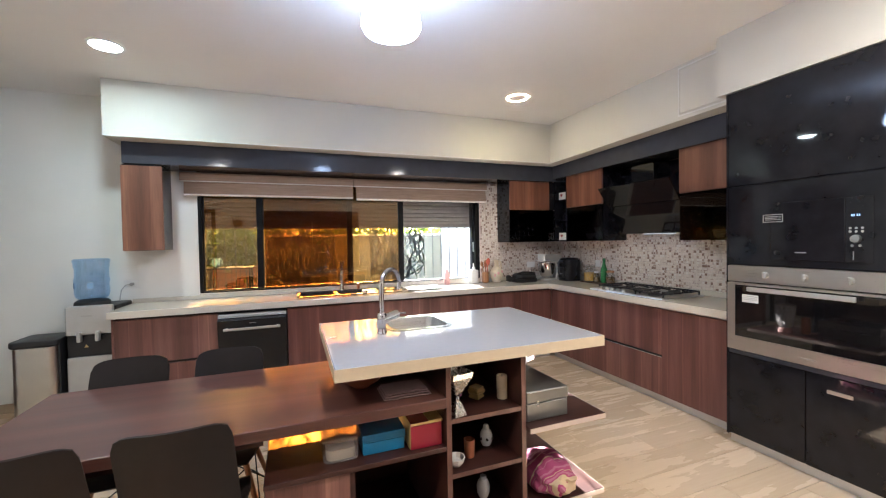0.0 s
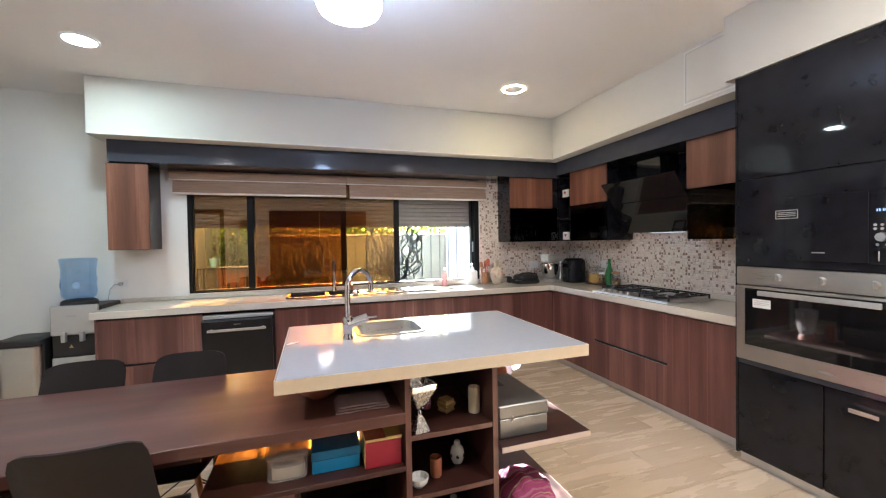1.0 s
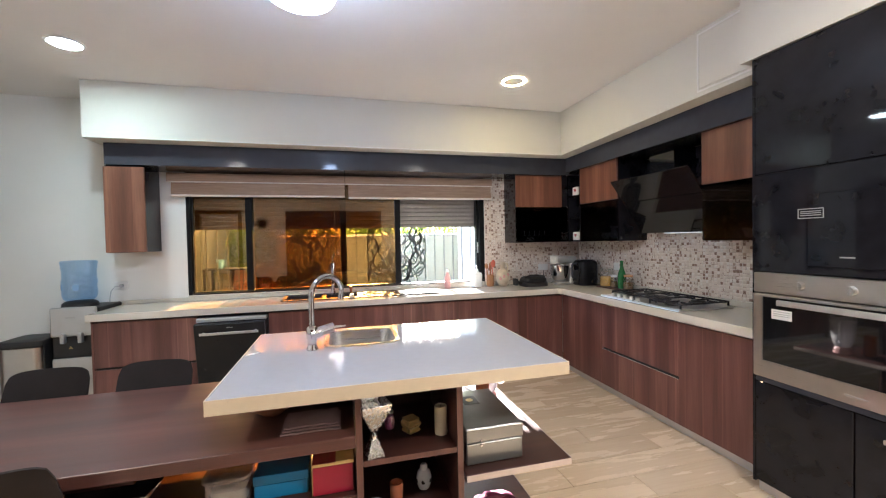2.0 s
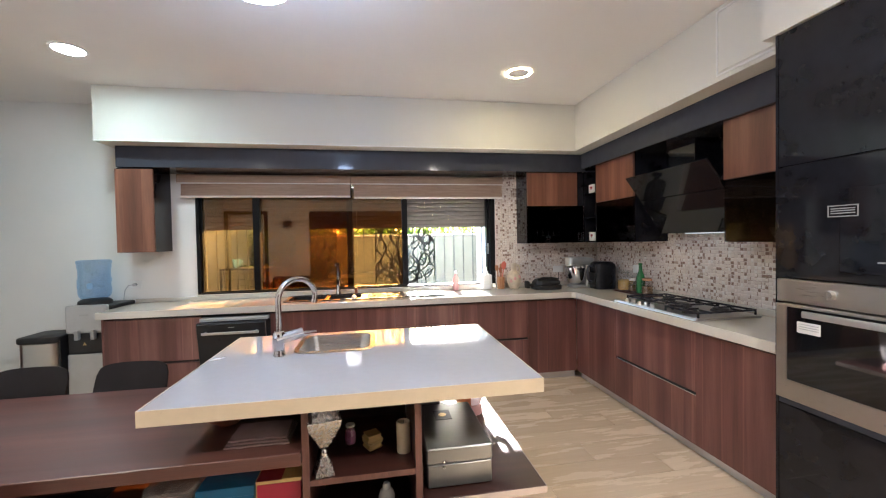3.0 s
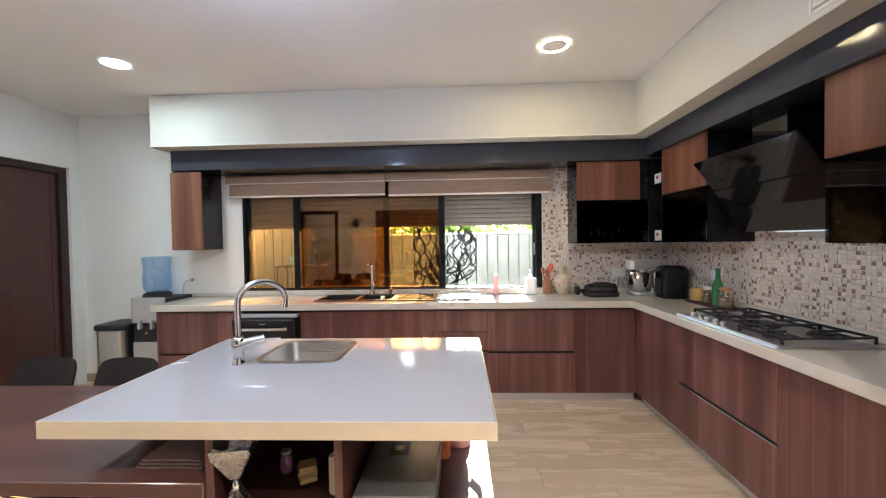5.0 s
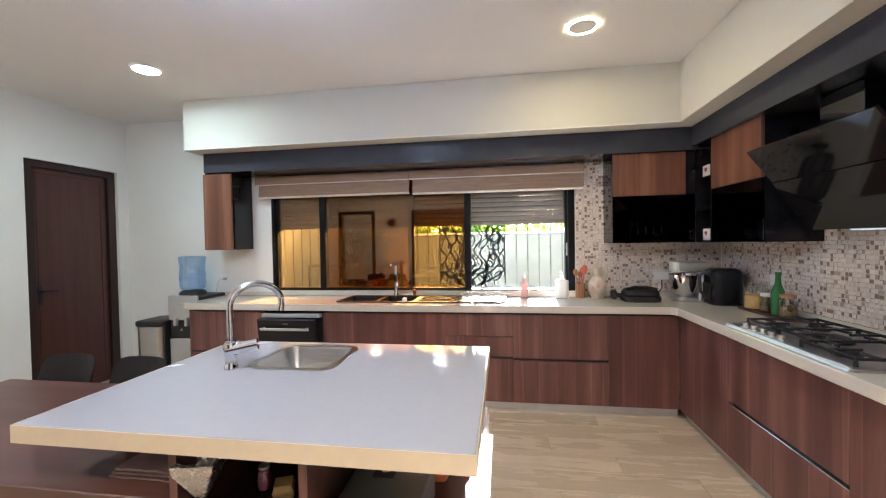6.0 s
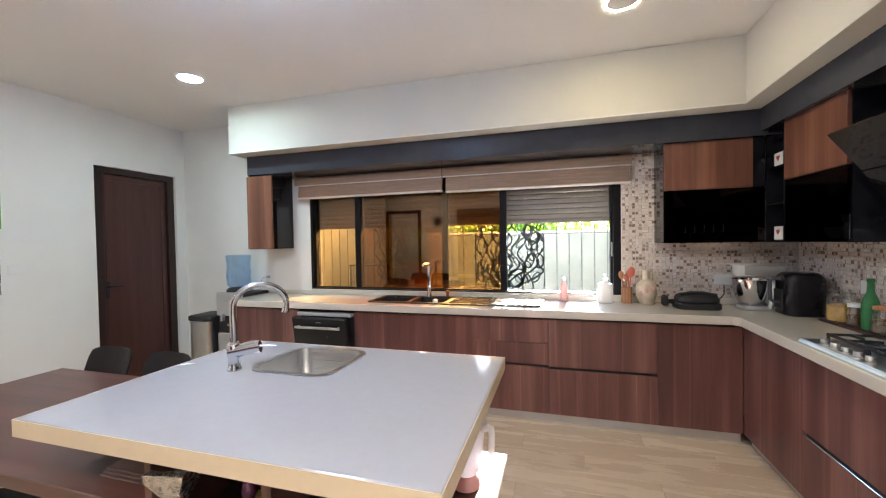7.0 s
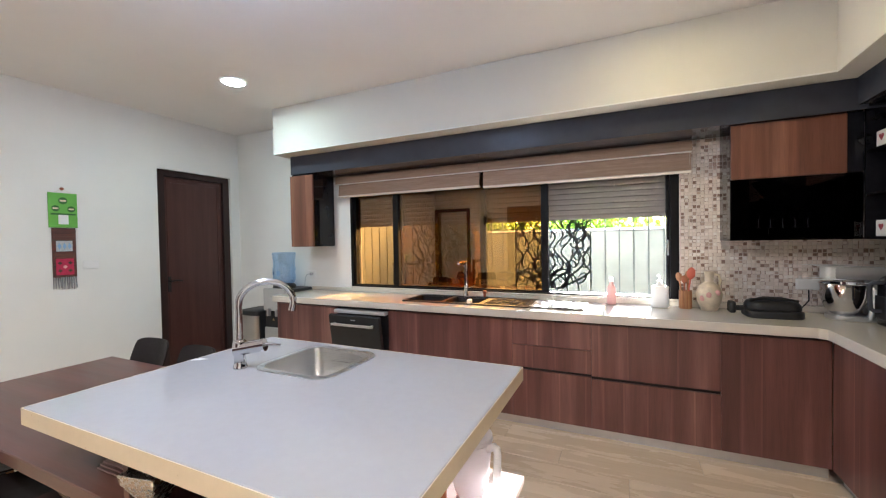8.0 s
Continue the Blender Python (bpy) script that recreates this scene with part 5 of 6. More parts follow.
for k in range(3):
    t = bmesh.new()
    bmesh.ops.create_grid(t, x_segments=12, y_segments=8, size=0.5)
    for v in t.verts:
        v.co = Vector((0.78 + v.co.x * (0.21 - 0.012 * k), 2.05 + v.co.y * (0.15 - 0.01 * k), 0.757 + k * 0.009 + 0.004 * noise.noise(Vector((v.co.x * 6, v.co.y * 6, k * 3.1)))))
    bmesh.ops.solidify(t, geom=t.faces[:], thickness=0.005)
    join(fb, t)
part("folds", fb, plain("mauve_cloth", (0.34, 0.24, 0.24), 0.9, vary=0.15, bump=0.4, bump_scale=500), fc, smooth=True)
bo = thing("fruit_bowl", (0.615, 2.20, 0.75), "dark red clay bowl with an orange fruit", "bowl")
part("bowl", lathe([(0.04, 0), (0.045, 0.006), (0.09, 0.035), (0.11, 0.065), (0.105, 0.065), (0.08, 0.036), (0, 0.012)], (0.615, 2.20, 0.7505), 28), "copper", bo, smooth=True)
part("fruit", lathe([(0.0, 0.0), (0.025, 0.008), (0.035, 0.03), (0.028, 0.055), (0.0, 0.064)], (0.66, 2.18, 0.768), 16), "gold", bo, "orange fruit", True)

# metal chest and jug on the side shelf
SET_DOWN = Vector((-0.046, -0.095, 0.0455))
ch = thing("tin_chest", (1.53, 2.2, 0.50), "grey metal keepsake chest with a hinged lid", "chest")
part("base", box(1.395, 1.635, 2.0, 2.38, 0.5005, 0.585, 0.004), "leather", ch)
part("lid", box(1.392, 1.638, 1.997, 2.383, 0.587, 0.645, 0.005), "leather", ch)
part("plaque", box(1.46, 1.53, 2.22, 2.31, 0.6453, 0.6465), "black_matt", ch, "dark plaque with gold figure")
part("emblem", lathe([(0, 0), (0.018, 0), (0.018, 0.001), (0, 0.001)], (1.495, 2.265, 0.6468), 7), "gold", ch)
for z in (0.577, 0.597):
    part("stud", lathe([(0, 0), (0.006, -0.001), (0.004, -0.006), (0, -0.007)], (1.455, 1.998, z), 12, axis="y"), "chrome", ch, "bright stud")
SET_DOWN = Vector((0, 0, 0))
jg = thing("blender_jug", (1.66, 2.49, 0.5455), "frosted white blender jug with a square white handle", "jug")
JX, JY, JZ = 1.66, 2.49, 0.5458
part("base", lathe([(0.048, 0), (0.052, 0.004), (0.050, 0.035), (0.040, 0.048), (0, 0.048)], (JX, JY, JZ), 28), "pink", jg, "pinkish base collar", True)
part("body", lathe([(0.040, 0.050), (0.052, 0.070), (0.060, 0.105), (0.072, 0.225), (0.075, 0.234), (0.070, 0.234), (0.056, 0.105), (0.045, 0.066), (0, 0.06)], (JX, JY, JZ), 30), "frosted", jg, smooth=True)
part("lid", lathe([(0.074, 0.235), (0.074, 0.249), (0.055, 0.256), (0, 0.258)], (JX, JY, JZ), 26), "frosted", jg, smooth=True)
hx, hy = 0.96, -0.28
part("handle", tube([(JX + hx * r, JY + hy * r, JZ + z) for r, z in ((0.070, 0.222), (0.098, 0.238), (0.104, 0.236), (0.107, 0.216), (0.103, 0.125), (0.098, 0.110), (0.062, 0.095))], 0.012, 10), "frosted", jg, "square white handle", True)
sn = thing("snack_bag", (1.59, 2.38, 0.5455), "orange snack packet behind the metal chest", "packet")
part("bag", prism(rounded(1.555, 1.622, 2.345, 2.40, 0.025), 0.546, 0.70, "z", bevel=0.014), "orange", sn, smooth=True)

SET_DOWN = Vector((0.0, -0.03, 0))
tw_ = thing("striped_towel", (1.52, 2.05, 0.16), "crumpled pink, red and cream striped towel", "towel")
tbm = bmesh.new()
bmesh.ops.create_icosphere(tbm, subdivisions=4, radius=1.0)
for v in tbm.verts:
    p = v.co.copy()
    n1 = noise.noise(p * 2.2) * 0.22 + noise.noise(p * 5.5) * 0.10
    q = p * (1 + n1)
    v.co = Vector((1.53 + q.x * 0.125, 2.04 + q.y * 0.165, max(0.161, 0.215 + q.z * 0.085)))
part("folds", tbm, "towel", tw_, smooth=True)

SET_DOWN = Vector((0, 0, 0))

# ---- water dispenser and bin ----
wd = thing("water_dispenser", (-1.25, 4.5, FLOOR), "silver and black water dispenser against the wall", "water dispenser")
part("body", box(-1.425, -1.09, 4.36, 4.72, FLOOR + 0.01, 0.93, 0.012, seg=2), "black_matt", wd)
part("upper_panel", box(-1.418, -1.10, 4.325, 4.362, 0.705, 0.945, 0.012, seg=2), "silver", wd, "silver front panel")
part("tap_recess", box(-1.412, -1.105, 4.345, 4.361, 0.53, 0.704, 0.004), "black_matt", wd)
part("lower_panel", box(-1.418, -1.10, 4.335, 4.362, 0.03, 0.525, 0.01, seg=2), "silver", wd, "grey lower door")
for x in (-1.32, -1.20):
    part("tap", box(x - 0.014, x + 0.014, 4.29, 4.33, 0.655, 0.735, 0.004), "silver", wd, "silver tap lever")
part("maker_mark", box(-1.31, -1.24, 4.3235, 4.325, 0.855, 0.868), "grey", wd)
part("warning_mark", prism([(-1.305, 0.60), (-1.275, 0.60), (-1.29, 0.625)], 4.3435, 4.345, "y"), "gold", wd, "yellow warning triangle")
part("collar", lathe([(0.125, 0), (0.12, 0.03), (0.10, 0.045), (0.05, 0.05)], (-1.305, 4.52, 0.93), 26), "black_matt", wd, smooth=True)
bt = thing("water_bottle", (-1.305, 4.52, 0.965), "large translucent blue water bottle, upside down", "bottle")
part("bottle", lathe([(0.03, 0.0), (0.085, 0.010), (0.108, 0.030), (0.117, 0.062), (0.117, 0.108), (0.113, 0.116), (0.113, 0.152), (0.119, 0.160), (0.119, 0.186), (0.113, 0.194), (0.113, 0.278), (0.119, 0.286), (0.119, 0.322), (0.124, 0.330), (0.124, 0.346), (0.112, 0.356), (0, 0.352)], (-1.305, 4.52, 0.968), 36), "bottle_blue", bt, smooth=True)
for a in (215, 285):
    lbm = prism(rounded(-0.02, 0.02, 0.0, 0.05, 0.01), -0.002, 0.002, "y")
    bmesh.ops.transform(lbm, matrix=Matrix.Translation((-1.305 + 0.1165 * math.cos(radians(a)), 4.52 + 0.1165 * math.sin(radians(a)), 1.075)) @ Matrix.Rotation(radians(a + 90), 4, "Z"), verts=lbm.verts)
    part("label", lbm, "bottle_blue2", bt, "small blue label")
bn = thing("pedal_bin", (-1.62, 4.45, FLOOR), "brushed steel pedal bin with a black lid", "bin")
part("body", prism(rounded(-1.735, -1.455, 4.27, 4.58, 0.05, 6), FLOOR + 0.02, 0.645, "z", bevel=0.004), "steel", bn)
part("back_strip", box(-1.453, -1.44, 4.30, 4.56, FLOOR + 0.02, 0.66), "black_matt", bn)
part("lid", prism(rounded(-1.75, -1.44, 4.255, 4.595, 0.055, 6), 0.648, 0.70, "z", bevel=0.012), "black_matt", bn, "black plastic lid", True)
part("base", prism(rounded(-1.735, -1.455, 4.27, 4.58, 0.05, 6), FLOOR, FLOOR + 0.019, "z"), "black_matt", bn)


def socket(name, at, normal, w, hgt, label, gangs=1):
    s = thing(name, at, label, "socket" if name == "wall_socket" else "switch")
    x, y, z = at
    if normal == "y":
        part("plate", box(x - w / 2, x + w / 2, y - 0.009, y - 0.001, z - hgt / 2, z + hgt / 2, 0.003), "white", s)
        for i in range(gangs):
            cx = x - w / 2 + (i + 0.5) * w / gangs
            part("insert", box(cx - 0.018, cx + 0.018, y - 0.0115, y - 0.0095, z - 0.02, z + 0.02, 0.001), "white", s)
    else:
        k = 1 if normal == "x" else -1
        part("plate", box(min(x + k * 0.001, x + k * 0.009), max(x + k * 0.001, x + k * 0.009), y - w / 2, y + w / 2, z - hgt / 2, z + hgt / 2, 0.003), "white", s)
        for i in range(gangs):
            cy = y - w / 2 + (i + 0.5) * w / gangs
            part("insert", box(min(x + k * 0.0095, x + k * 0.0115), max(x + k * 0.0095, x + k * 0.0115), cy - 0.016, cy + 0.016, z - 0.02, z + 0.02, 0.001), "white", s)
    return s


s1 = socket("wall_socket", (-1.09, BACK, 1.075), "y", 0.115, 0.075, "white wall socket with a grey plug")
pl = lathe([(0.014, 0), (0.016, -0.03), (0.008, -0.035)], (-1.08, BACK - 0.012, 1.075), 14, axis="y")
part("plug", pl, "grey", s1, "grey plug and cable")
part("cable", tube([(-1.08, BACK - 0.045, 1.075), (-1.12, BACK - 0.05, 1.072), (-1.155, BACK - 0.045, 1.03), (-1.17, BACK - 0.04, 0.95), (-1.175, BACK - 0.025, 0.80)], 0.004, 8), "grey", s1)
socket("wall_socket", (3.235, BACK - 0.012, 1.09), "y", 0.125, 0.075, "white double wall socket on the mosaic", 2)
socket("wall_socket", (RIGHT - 0.012, 4.02, 1.12), "-x", 0.085, 0.08, "white wall socket on the mosaic")
socket("light_switch", (LEFT, 3.195, 1.262), "x", 0.115, 0.075, "white double light switch by the door", 2)

# wall hanging
wh = thing("wall_hanging", (LEFT + 0.01, 3.01, 1.9), "green card above a woven textile hanging with fringe", "wall hanging")
part("hook", lathe([(0, 0), (0.014, 0), (0.010, 0.02), (0, 0.022)], (LEFT + 0.001, 3.01, 1.925), 12, axis="x"), "copper", wh)
part("string", tube([(LEFT + 0.012, 2.95, 1.885), (LEFT + 0.014, 3.01, 1.925), (LEFT + 0.012, 3.07, 1.885)], 0.0015, 6), "cord", wh)
gc = part("card", box(LEFT + 0.006, LEFT + 0.012, 2.915, 3.108, 1.592, 1.888, 0.001), "green_card", wh, "bright green printed card")
for y, z, r in ((3.012, 1.822, 0.030), (2.962, 1.755, 0.026), (3.066, 1.752, 0.026)):
    ring = lathe([(0, 0), (r, 0), (r, 0.001), (0, 0.001)], (LEFT + 0.0125, y, z), 20, axis="x")
    em = part("emblem", ring, "green_dark", gc, "dark green printed oval")
    part("emblem_centre", box(LEFT + 0.0137, LEFT + 0.0142, y - r * 0.7, y + r * 0.7, z - r * 0.25, z + r * 0.25), "ivory", gc)
part("card_fold", box(LEFT + 0.0125, LEFT + 0.0135, 2.93, 3.095, 1.70, 1.714), "green_dark", gc)
part("note", box(LEFT + 0.0125, LEFT + 0.014, 2.978, 3.045, 1.62, 1.70), "white", gc, "white paper note")
part("textile", box(LEFT + 0.004, LEFT + 0.011, 2.932, 3.092, 1.165, 1.59, 0.002), "weave", wh, "dark woven band with red motif")
mo = part("motif", box(LEFT + 0.0115, LEFT + 0.014, 2.952, 3.072, 1.185, 1.325, 0.001), "cherry", wh, "cherry red embroidered square")
for yy, zz in ((3.012, 1.255), (2.978, 1.222), (3.046, 1.222), (2.978, 1.288), (3.046, 1.288)):
    part("stitch", prism([(yy - 0.016, zz), (yy, zz - 0.016), (yy + 0.016, zz), (yy, zz + 0.016)], LEFT + 0.0142, LEFT + 0.0156, "x"), "weave" if yy != 3.012 else "pink", mo)
mo = part("motif", box(LEFT + 0.0115, LEFT + 0.014, 2.957, 3.066, 1.388, 1.478, 0.001), "pale_yarn", wh, "pale blue embroidered square")
for yy in (2.978, 3.012, 3.046):
    part("stitch", prism([(yy - 0.014, 1.433), (yy, 1.405), (yy + 0.014, 1.433), (yy, 1.461)], LEFT + 0.0142, LEFT + 0.0156, "x"), "bottle_blue2", mo)
for k in range(11):
    y = 2.936 + 0.0148 * k
    part("tassel", rod((LEFT + 0.008, y, 1.166), (LEFT + 0.010, y + random.uniform(-0.006, 0.006), 1.055 + random.uniform(0, 0.02)), 0.005, 0.003, 6), "fringe", wh)

# ---- ceiling lamps ----
pd = thing("pendant_lamp", (0.765, 2.08, 2.335), "white opal glass pendant lamp, lit", "lamp")
part("shade", lathe([(0.0, 0.037), (0.06, 0.039), (0.10, 0.046), (0.126, 0.059), (0.1365, 0.080), (0.130, 0.13), (0.112, 0.19), (0.08, 0.235), (0.04, 0.258), (0.025, 0.262), (0, 0.262)], (0.765, 2.08, 2.335), 36), "lamp", pd, smooth=True)
part("cap", lathe([(0.027, 0.26), (0.027, 0.30), (0.008, 0.315), (0, 0.315)], (0.765, 2.08, 2.335), 18), "chrome", pd, smooth=True)
part("cord", rod((0.765, 2.08, 2.645), (0.765, 2.08, 2.76), 0.004, n=8), "black_matt", pd)
part("rose", lathe([(0.05, 0), (0.05, -0.02), (0, -0.024)], (0.765, 2.08, CEIL - 0.001), 20), "white", pd)
dl = thing("downlight", (-0.825, 3.585, CEIL), "round white recessed ceiling light, lit", "light", "ceiling lights")
part("bezel", lathe([(0.088, -0.001), (0.105, -0.001), (0.105, -0.006), (0.088, -0.010)], (-0.825, 3.585, CEIL), 32, close=False), "white", dl)
part("diffuser", lathe([(0, -0.006), (0.087, -0.006)], (-0.825, 3.585, CEIL), 32, close=False), "lamp_spot", dl)
for x, y, lm in ((-0.85, 0.60, "lamp_left"), (2.345, 0.60, "lamp_rear")):
    wl = thing("downlight", (x, y, CEIL), "round recessed ceiling light, warm, lit", "light", "ceiling lights")
    part("bezel", lathe([(0.088, -0.001), (0.105, -0.001), (0.105, -0.006), (0.088, -0.010)], (x, y, CEIL), 32, close=False), "white", wl)
    part("diffuser", lathe([(0, -0.006), (0.087, -0.006)], (x, y, CEIL), 32, close=False), lm, wl)
rl = thing("ring_light", (2.355, 3.565, CEIL), "round ceiling light with a warm glowing ring", "light", "ceiling lights")
part("ring", lathe([(0.0855, -0.004), (0.0985, -0.004)], (2.355, 3.565, CEIL), 36, close=False), "lamp_ring", rl, "warm glowing ring")
part("cover", lathe([(0, -0.0045), (0.0845, -0.0045), (0.085, -0.001)], (2.355, 3.565, CEIL), 36, close=False), "ceiling", rl)
# Added panel, out of view, so that the hall looks bright through its doorway.
hl = thing("ceiling_light", (-1.8, FRONT - 1.2, CEIL), "added square glowing panel that lights the hall, unseen", "light")
part("diffuser", box(-2.0, -1.6, FRONT - 1.4, FRONT - 1.0, CEIL - 0.03, CEIL - 0.002, 0.004), "lamp_hall", hl)

# ---- things on the worktop ----
C0 = COUNTER + 0.0008
sp = thing("soap_bottle", (2.03, 4.66, C0), "pink soap bottle by the window", "bottle")
part("bottle", lathe([(0.030, 0), (0.033, 0.005), (0.033, 0.12), (0.022, 0.15), (0.014, 0.16), (0.014, 0.175), (0, 0.175)], (2.03, 4.66, C0), 22), "pink", sp, smooth=True)
part("cap", lathe([(0.017, 0.176), (0.017, 0.205), (0.008, 0.215), (0, 0.215)], (2.03, 4.66, C0), 16), "white", sp, smooth=True)
ws = thing("spray_bottle", (2.36, 4.62, C0), "white household bottle with a pump", "bottle")
part("bottle", prism(rounded(2.305, 2.42, 4.585, 4.66, 0.03), C0, C0 + 0.16, "z", bevel=0.01), "white", ws, smooth=True)
part("neck", lathe([(0.03, 0.16), (0.016, 0.185), (0.016, 0.20), (0, 0.20)], (2.362, 4.622, C0), 16), "white", ws, smooth=True)
part("pump", tube([(2.362, 4.622, C0 + 0.20), (2.362, 4.622, C0 + 0.235), (2.35, 4.60, C0 + 0.24), (2.345, 4.585, C0 + 0.235)], 0.006, 8), "white", ws)
dc = thing("dish_cloth", (1.63, 4.42, C0), "white folded dish cloth spread by the drainer", "cloth")
db = bmesh.new()
bmesh.ops.create_grid(db, x_segments=28, y_segments=20, size=0.5)
for v in db.verts:
    x, y = v.co.x, v.co.y
    v.co = Vector((1.66 + x * 0.40 + 0.012 * noise.noise(Vector((y * 5, 1.3, 0))), 4.43 + y * 0.30 + 0.02 * noise.noise(Vector((x * 4, 0, 2.2))),
                   C0 + 0.012 + 0.010 * noise.noise(Vector((x * 7, y * 6, 0.4))) + 0.004 * noise.noise(Vector((x * 19, y * 17, 4)))))
bmesh.ops.solidify(db, geom=db.faces[:], thickness=0.004)
part("cloth", db, "white", dc, smooth=True)

ut = thing("utensil_holder", (2.525, 4.63, C0), "round wooden pot holding kitchen utensils", "utensil holder")
part("pot", lathe([(0.038, 0), (0.042, 0.004), (0.042, 0.13), (0.037, 0.13), (0.036, 0.02), (0, 0.02)], (2.525, 4.63, C0), 24), "spoon_wood", ut, smooth=True)


def utensil(base, tip, head_w, head_l, mat, label):
    u = thing("cooking_spoon", base, label, "utensil", "kitchen utensils")
    a, b = Vector(base), Vector(tip)
    part("handle", rod(a, b, 0.005, 0.006, 8), mat, u, smooth=True)
    d = (b - a).normalized()
    side = d.cross(Vector((0, 1, 0))).normalized()
    t = bmesh.new()
    bmesh.ops.create_icosphere(t, subdivisions=2, radius=1.0)
    m3 = Matrix((side * head_w, d.cross(side) * 0.006, d * head_l)).transposed().to_4x4()
    bmesh.ops.transform(t, matrix=Matrix.Translation(b + d * head_l * 0.8) @ m3, verts=t.verts)
    part("head", t, mat, u, smooth=True)


utensil((2.515, 4.635, C0 + 0.022), (2.490, 4.64, C0 + 0.20), 0.022, 0.035, "spoon_wood", "long wooden cooking spoon in the pot")
utensil((2.53, 4.62, C0 + 0.022), (2.555, 4.62, C0 + 0.22), 0.028, 0.045, "coral", "coral red silicone spatula in the pot")
utensil((2.535, 4.64, C0 + 0.022), (2.545, 4.66, C0 + 0.21), 0.022, 0.035, "spoon_wood", "wooden spatula in the pot")
utensil((2.52, 4.615, C0 + 0.022), (2.515, 4.60, C0 + 0.19), 0.02, 0.03, "copper", "dark wooden spoon in the pot")

va = thing("ceramic_pitcher", (2.665, 4.60, C0), "cream ceramic pitcher painted with pink flowers", "pitcher")
part("body", lathe([(0.046, 0), (0.05, 0.005), (0.071, 0.06), (0.080, 0.115), (0.068, 0.16), (0.038, 0.19), (0.028, 0.20), (0.030, 0.265), (0.036, 0.275), (0.032, 0.275), (0.024, 0.26), (0.0, 0.20)], (2.665, 4.60, C0), 30), "pitcher", va, smooth=True)
part("handle", tube([(2.69, 4.60, C0 + 0.255), (2.72, 4.60, C0 + 0.25), (2.732, 4.60, C0 + 0.215), (2.723, 4.60, C0 + 0.17), (2.713, 4.60, C0 + 0.145)], 0.008, 10), "ivory", va, smooth=True)
for a, z in ((-100, 0.115), (-60, 0.13), (-130, 0.09)):
    t = bmesh.new()
    bmesh.ops.create_icosphere(t, subdivisions=2, radius=1.0)
    bmesh.ops.transform(t, matrix=Matrix.Translation((2.665 + 0.076 * math.cos(radians(a)), 4.60 + 0.076 * math.sin(radians(a)), C0 + z)) @ Matrix.Diagonal((0.018, 0.008, 0.02, 1)), verts=t.verts)
    part("painted_flower", t, "pink", va, "pink painted flower", True)

pn = thing("sandwich_grill", (2.97, 4.50, C0), "black electric sandwich grill with a cable", "grill")
part("base", domed_box(2.83, 3.13, 4.36, 4.58, C0, C0 + 0.046, 0.07, 0.012), "black_matt", pn, smooth=True)
part("lid", domed_box(2.84, 3.12, 4.37, 4.575, C0 + 0.047, C0 + 0.108, 0.07, 0.045), "black_matt", pn, smooth=True)
part("handle", box(2.752, 2.79, 4.445, 4.525, C0 + 0.012, C0 + 0.088, 0.012, seg=2), "black_matt", pn, smooth=True)
part("handle_arm", box(2.788, 2.86, 4.455, 4.475, C0 + 0.030, C0 + 0.058, 0.006), "black_matt", pn)
part("handle_arm", box(2.788, 2.86, 4.495, 4.515, C0 + 0.030, C0 + 0.058, 0.006), "black_matt", pn)
part("latch_rib", tube([(2.86, 4.42, C0 + 0.104), (2.93, 4.45, C0 + 0.118), (3.02, 4.45, C0 + 0.118), (3.10, 4.42, C0 + 0.104)], 0.011, 8), "black_matt", pn, smooth=True)
part("hinge", tube([(2.90, 4.578, C0 + 0.055), (3.06, 4.578, C0 + 0.055)], 0.014, 10), "black_matt", pn, smooth=True)
part("cable", tube([(3.10, 4.57, C0 + 0.03), (3.16, 4.62, C0 + 0.05), (3.20, 4.68, C0 + 0.035), (3.24, 4.70, C0 + 0.08), (3.245, 4.72, C0 + 0.17)], 0.004, 8), "black_matt", pn)

mx = thing("stand_mixer", (3.37, 4.52, C0), "silver and white stand mixer with a steel bowl", "mixer")
part("base", prism(rounded(3.26, 3.50, 4.42, 4.60, 0.07), C0, C0 + 0.03, "z", bevel=0.008), "silver", mx, smooth=True)
part("column", prism(rounded(3.445, 3.52, 4.46, 4.57, 0.03), C0 + 0.03, C0 + 0.246, "z", bevel=0.008), "silver", mx, smooth=True)
part("head", prism([(3.262, C0 + 0.247), (3.53, C0 + 0.240), (3.53, C0 + 0.318), (3.40, C0 + 0.326), (3.262, C0 + 0.326)], 4.455, 4.575, "y", bevel=0.016), "silver", mx, "silver motor head", True)
part("nose_cap", prism(rounded(3.243, 3.30, 4.452, 4.578, 0.03), C0 + 0.243, C0 + 0.329, "z", bevel=0.010), "white", mx, "white nose cap", True)
part("hub", lathe([(0.03, 0.236), (0.036, 0.246), (0, 0.246)], (3.32, 4.515, C0), 20), "chrome", mx, smooth=True)
part("bowl", lathe([(0.05, 0), (0.062, 0.008), (0.090, 0.045), (0.106, 0.11), (0.110, 0.185), (0.115, 0.190), (0.106, 0.188), (0.10, 0.11), (0.06, 0.02), (0, 0.015)], (3.335, 4.50, C0 + 0.032), 32), "chrome", mx, "polished steel bowl", True)
part("bowl_handle", tube([(3.436, 4.450, C0 + 0.20), (3.447, 4.43, C0 + 0.185), (3.447, 4.425, C0 + 0.14), (3.437, 4.43, C0 + 0.08), (3.425, 4.43, C0 + 0.014)], 0.012, 10, radii=None), "white", mx, "pale lever handle", True)

af = thing("air_fryer", (3.55, 4.30, C0), "black air fryer with a silver-trimmed handle", "air fryer")
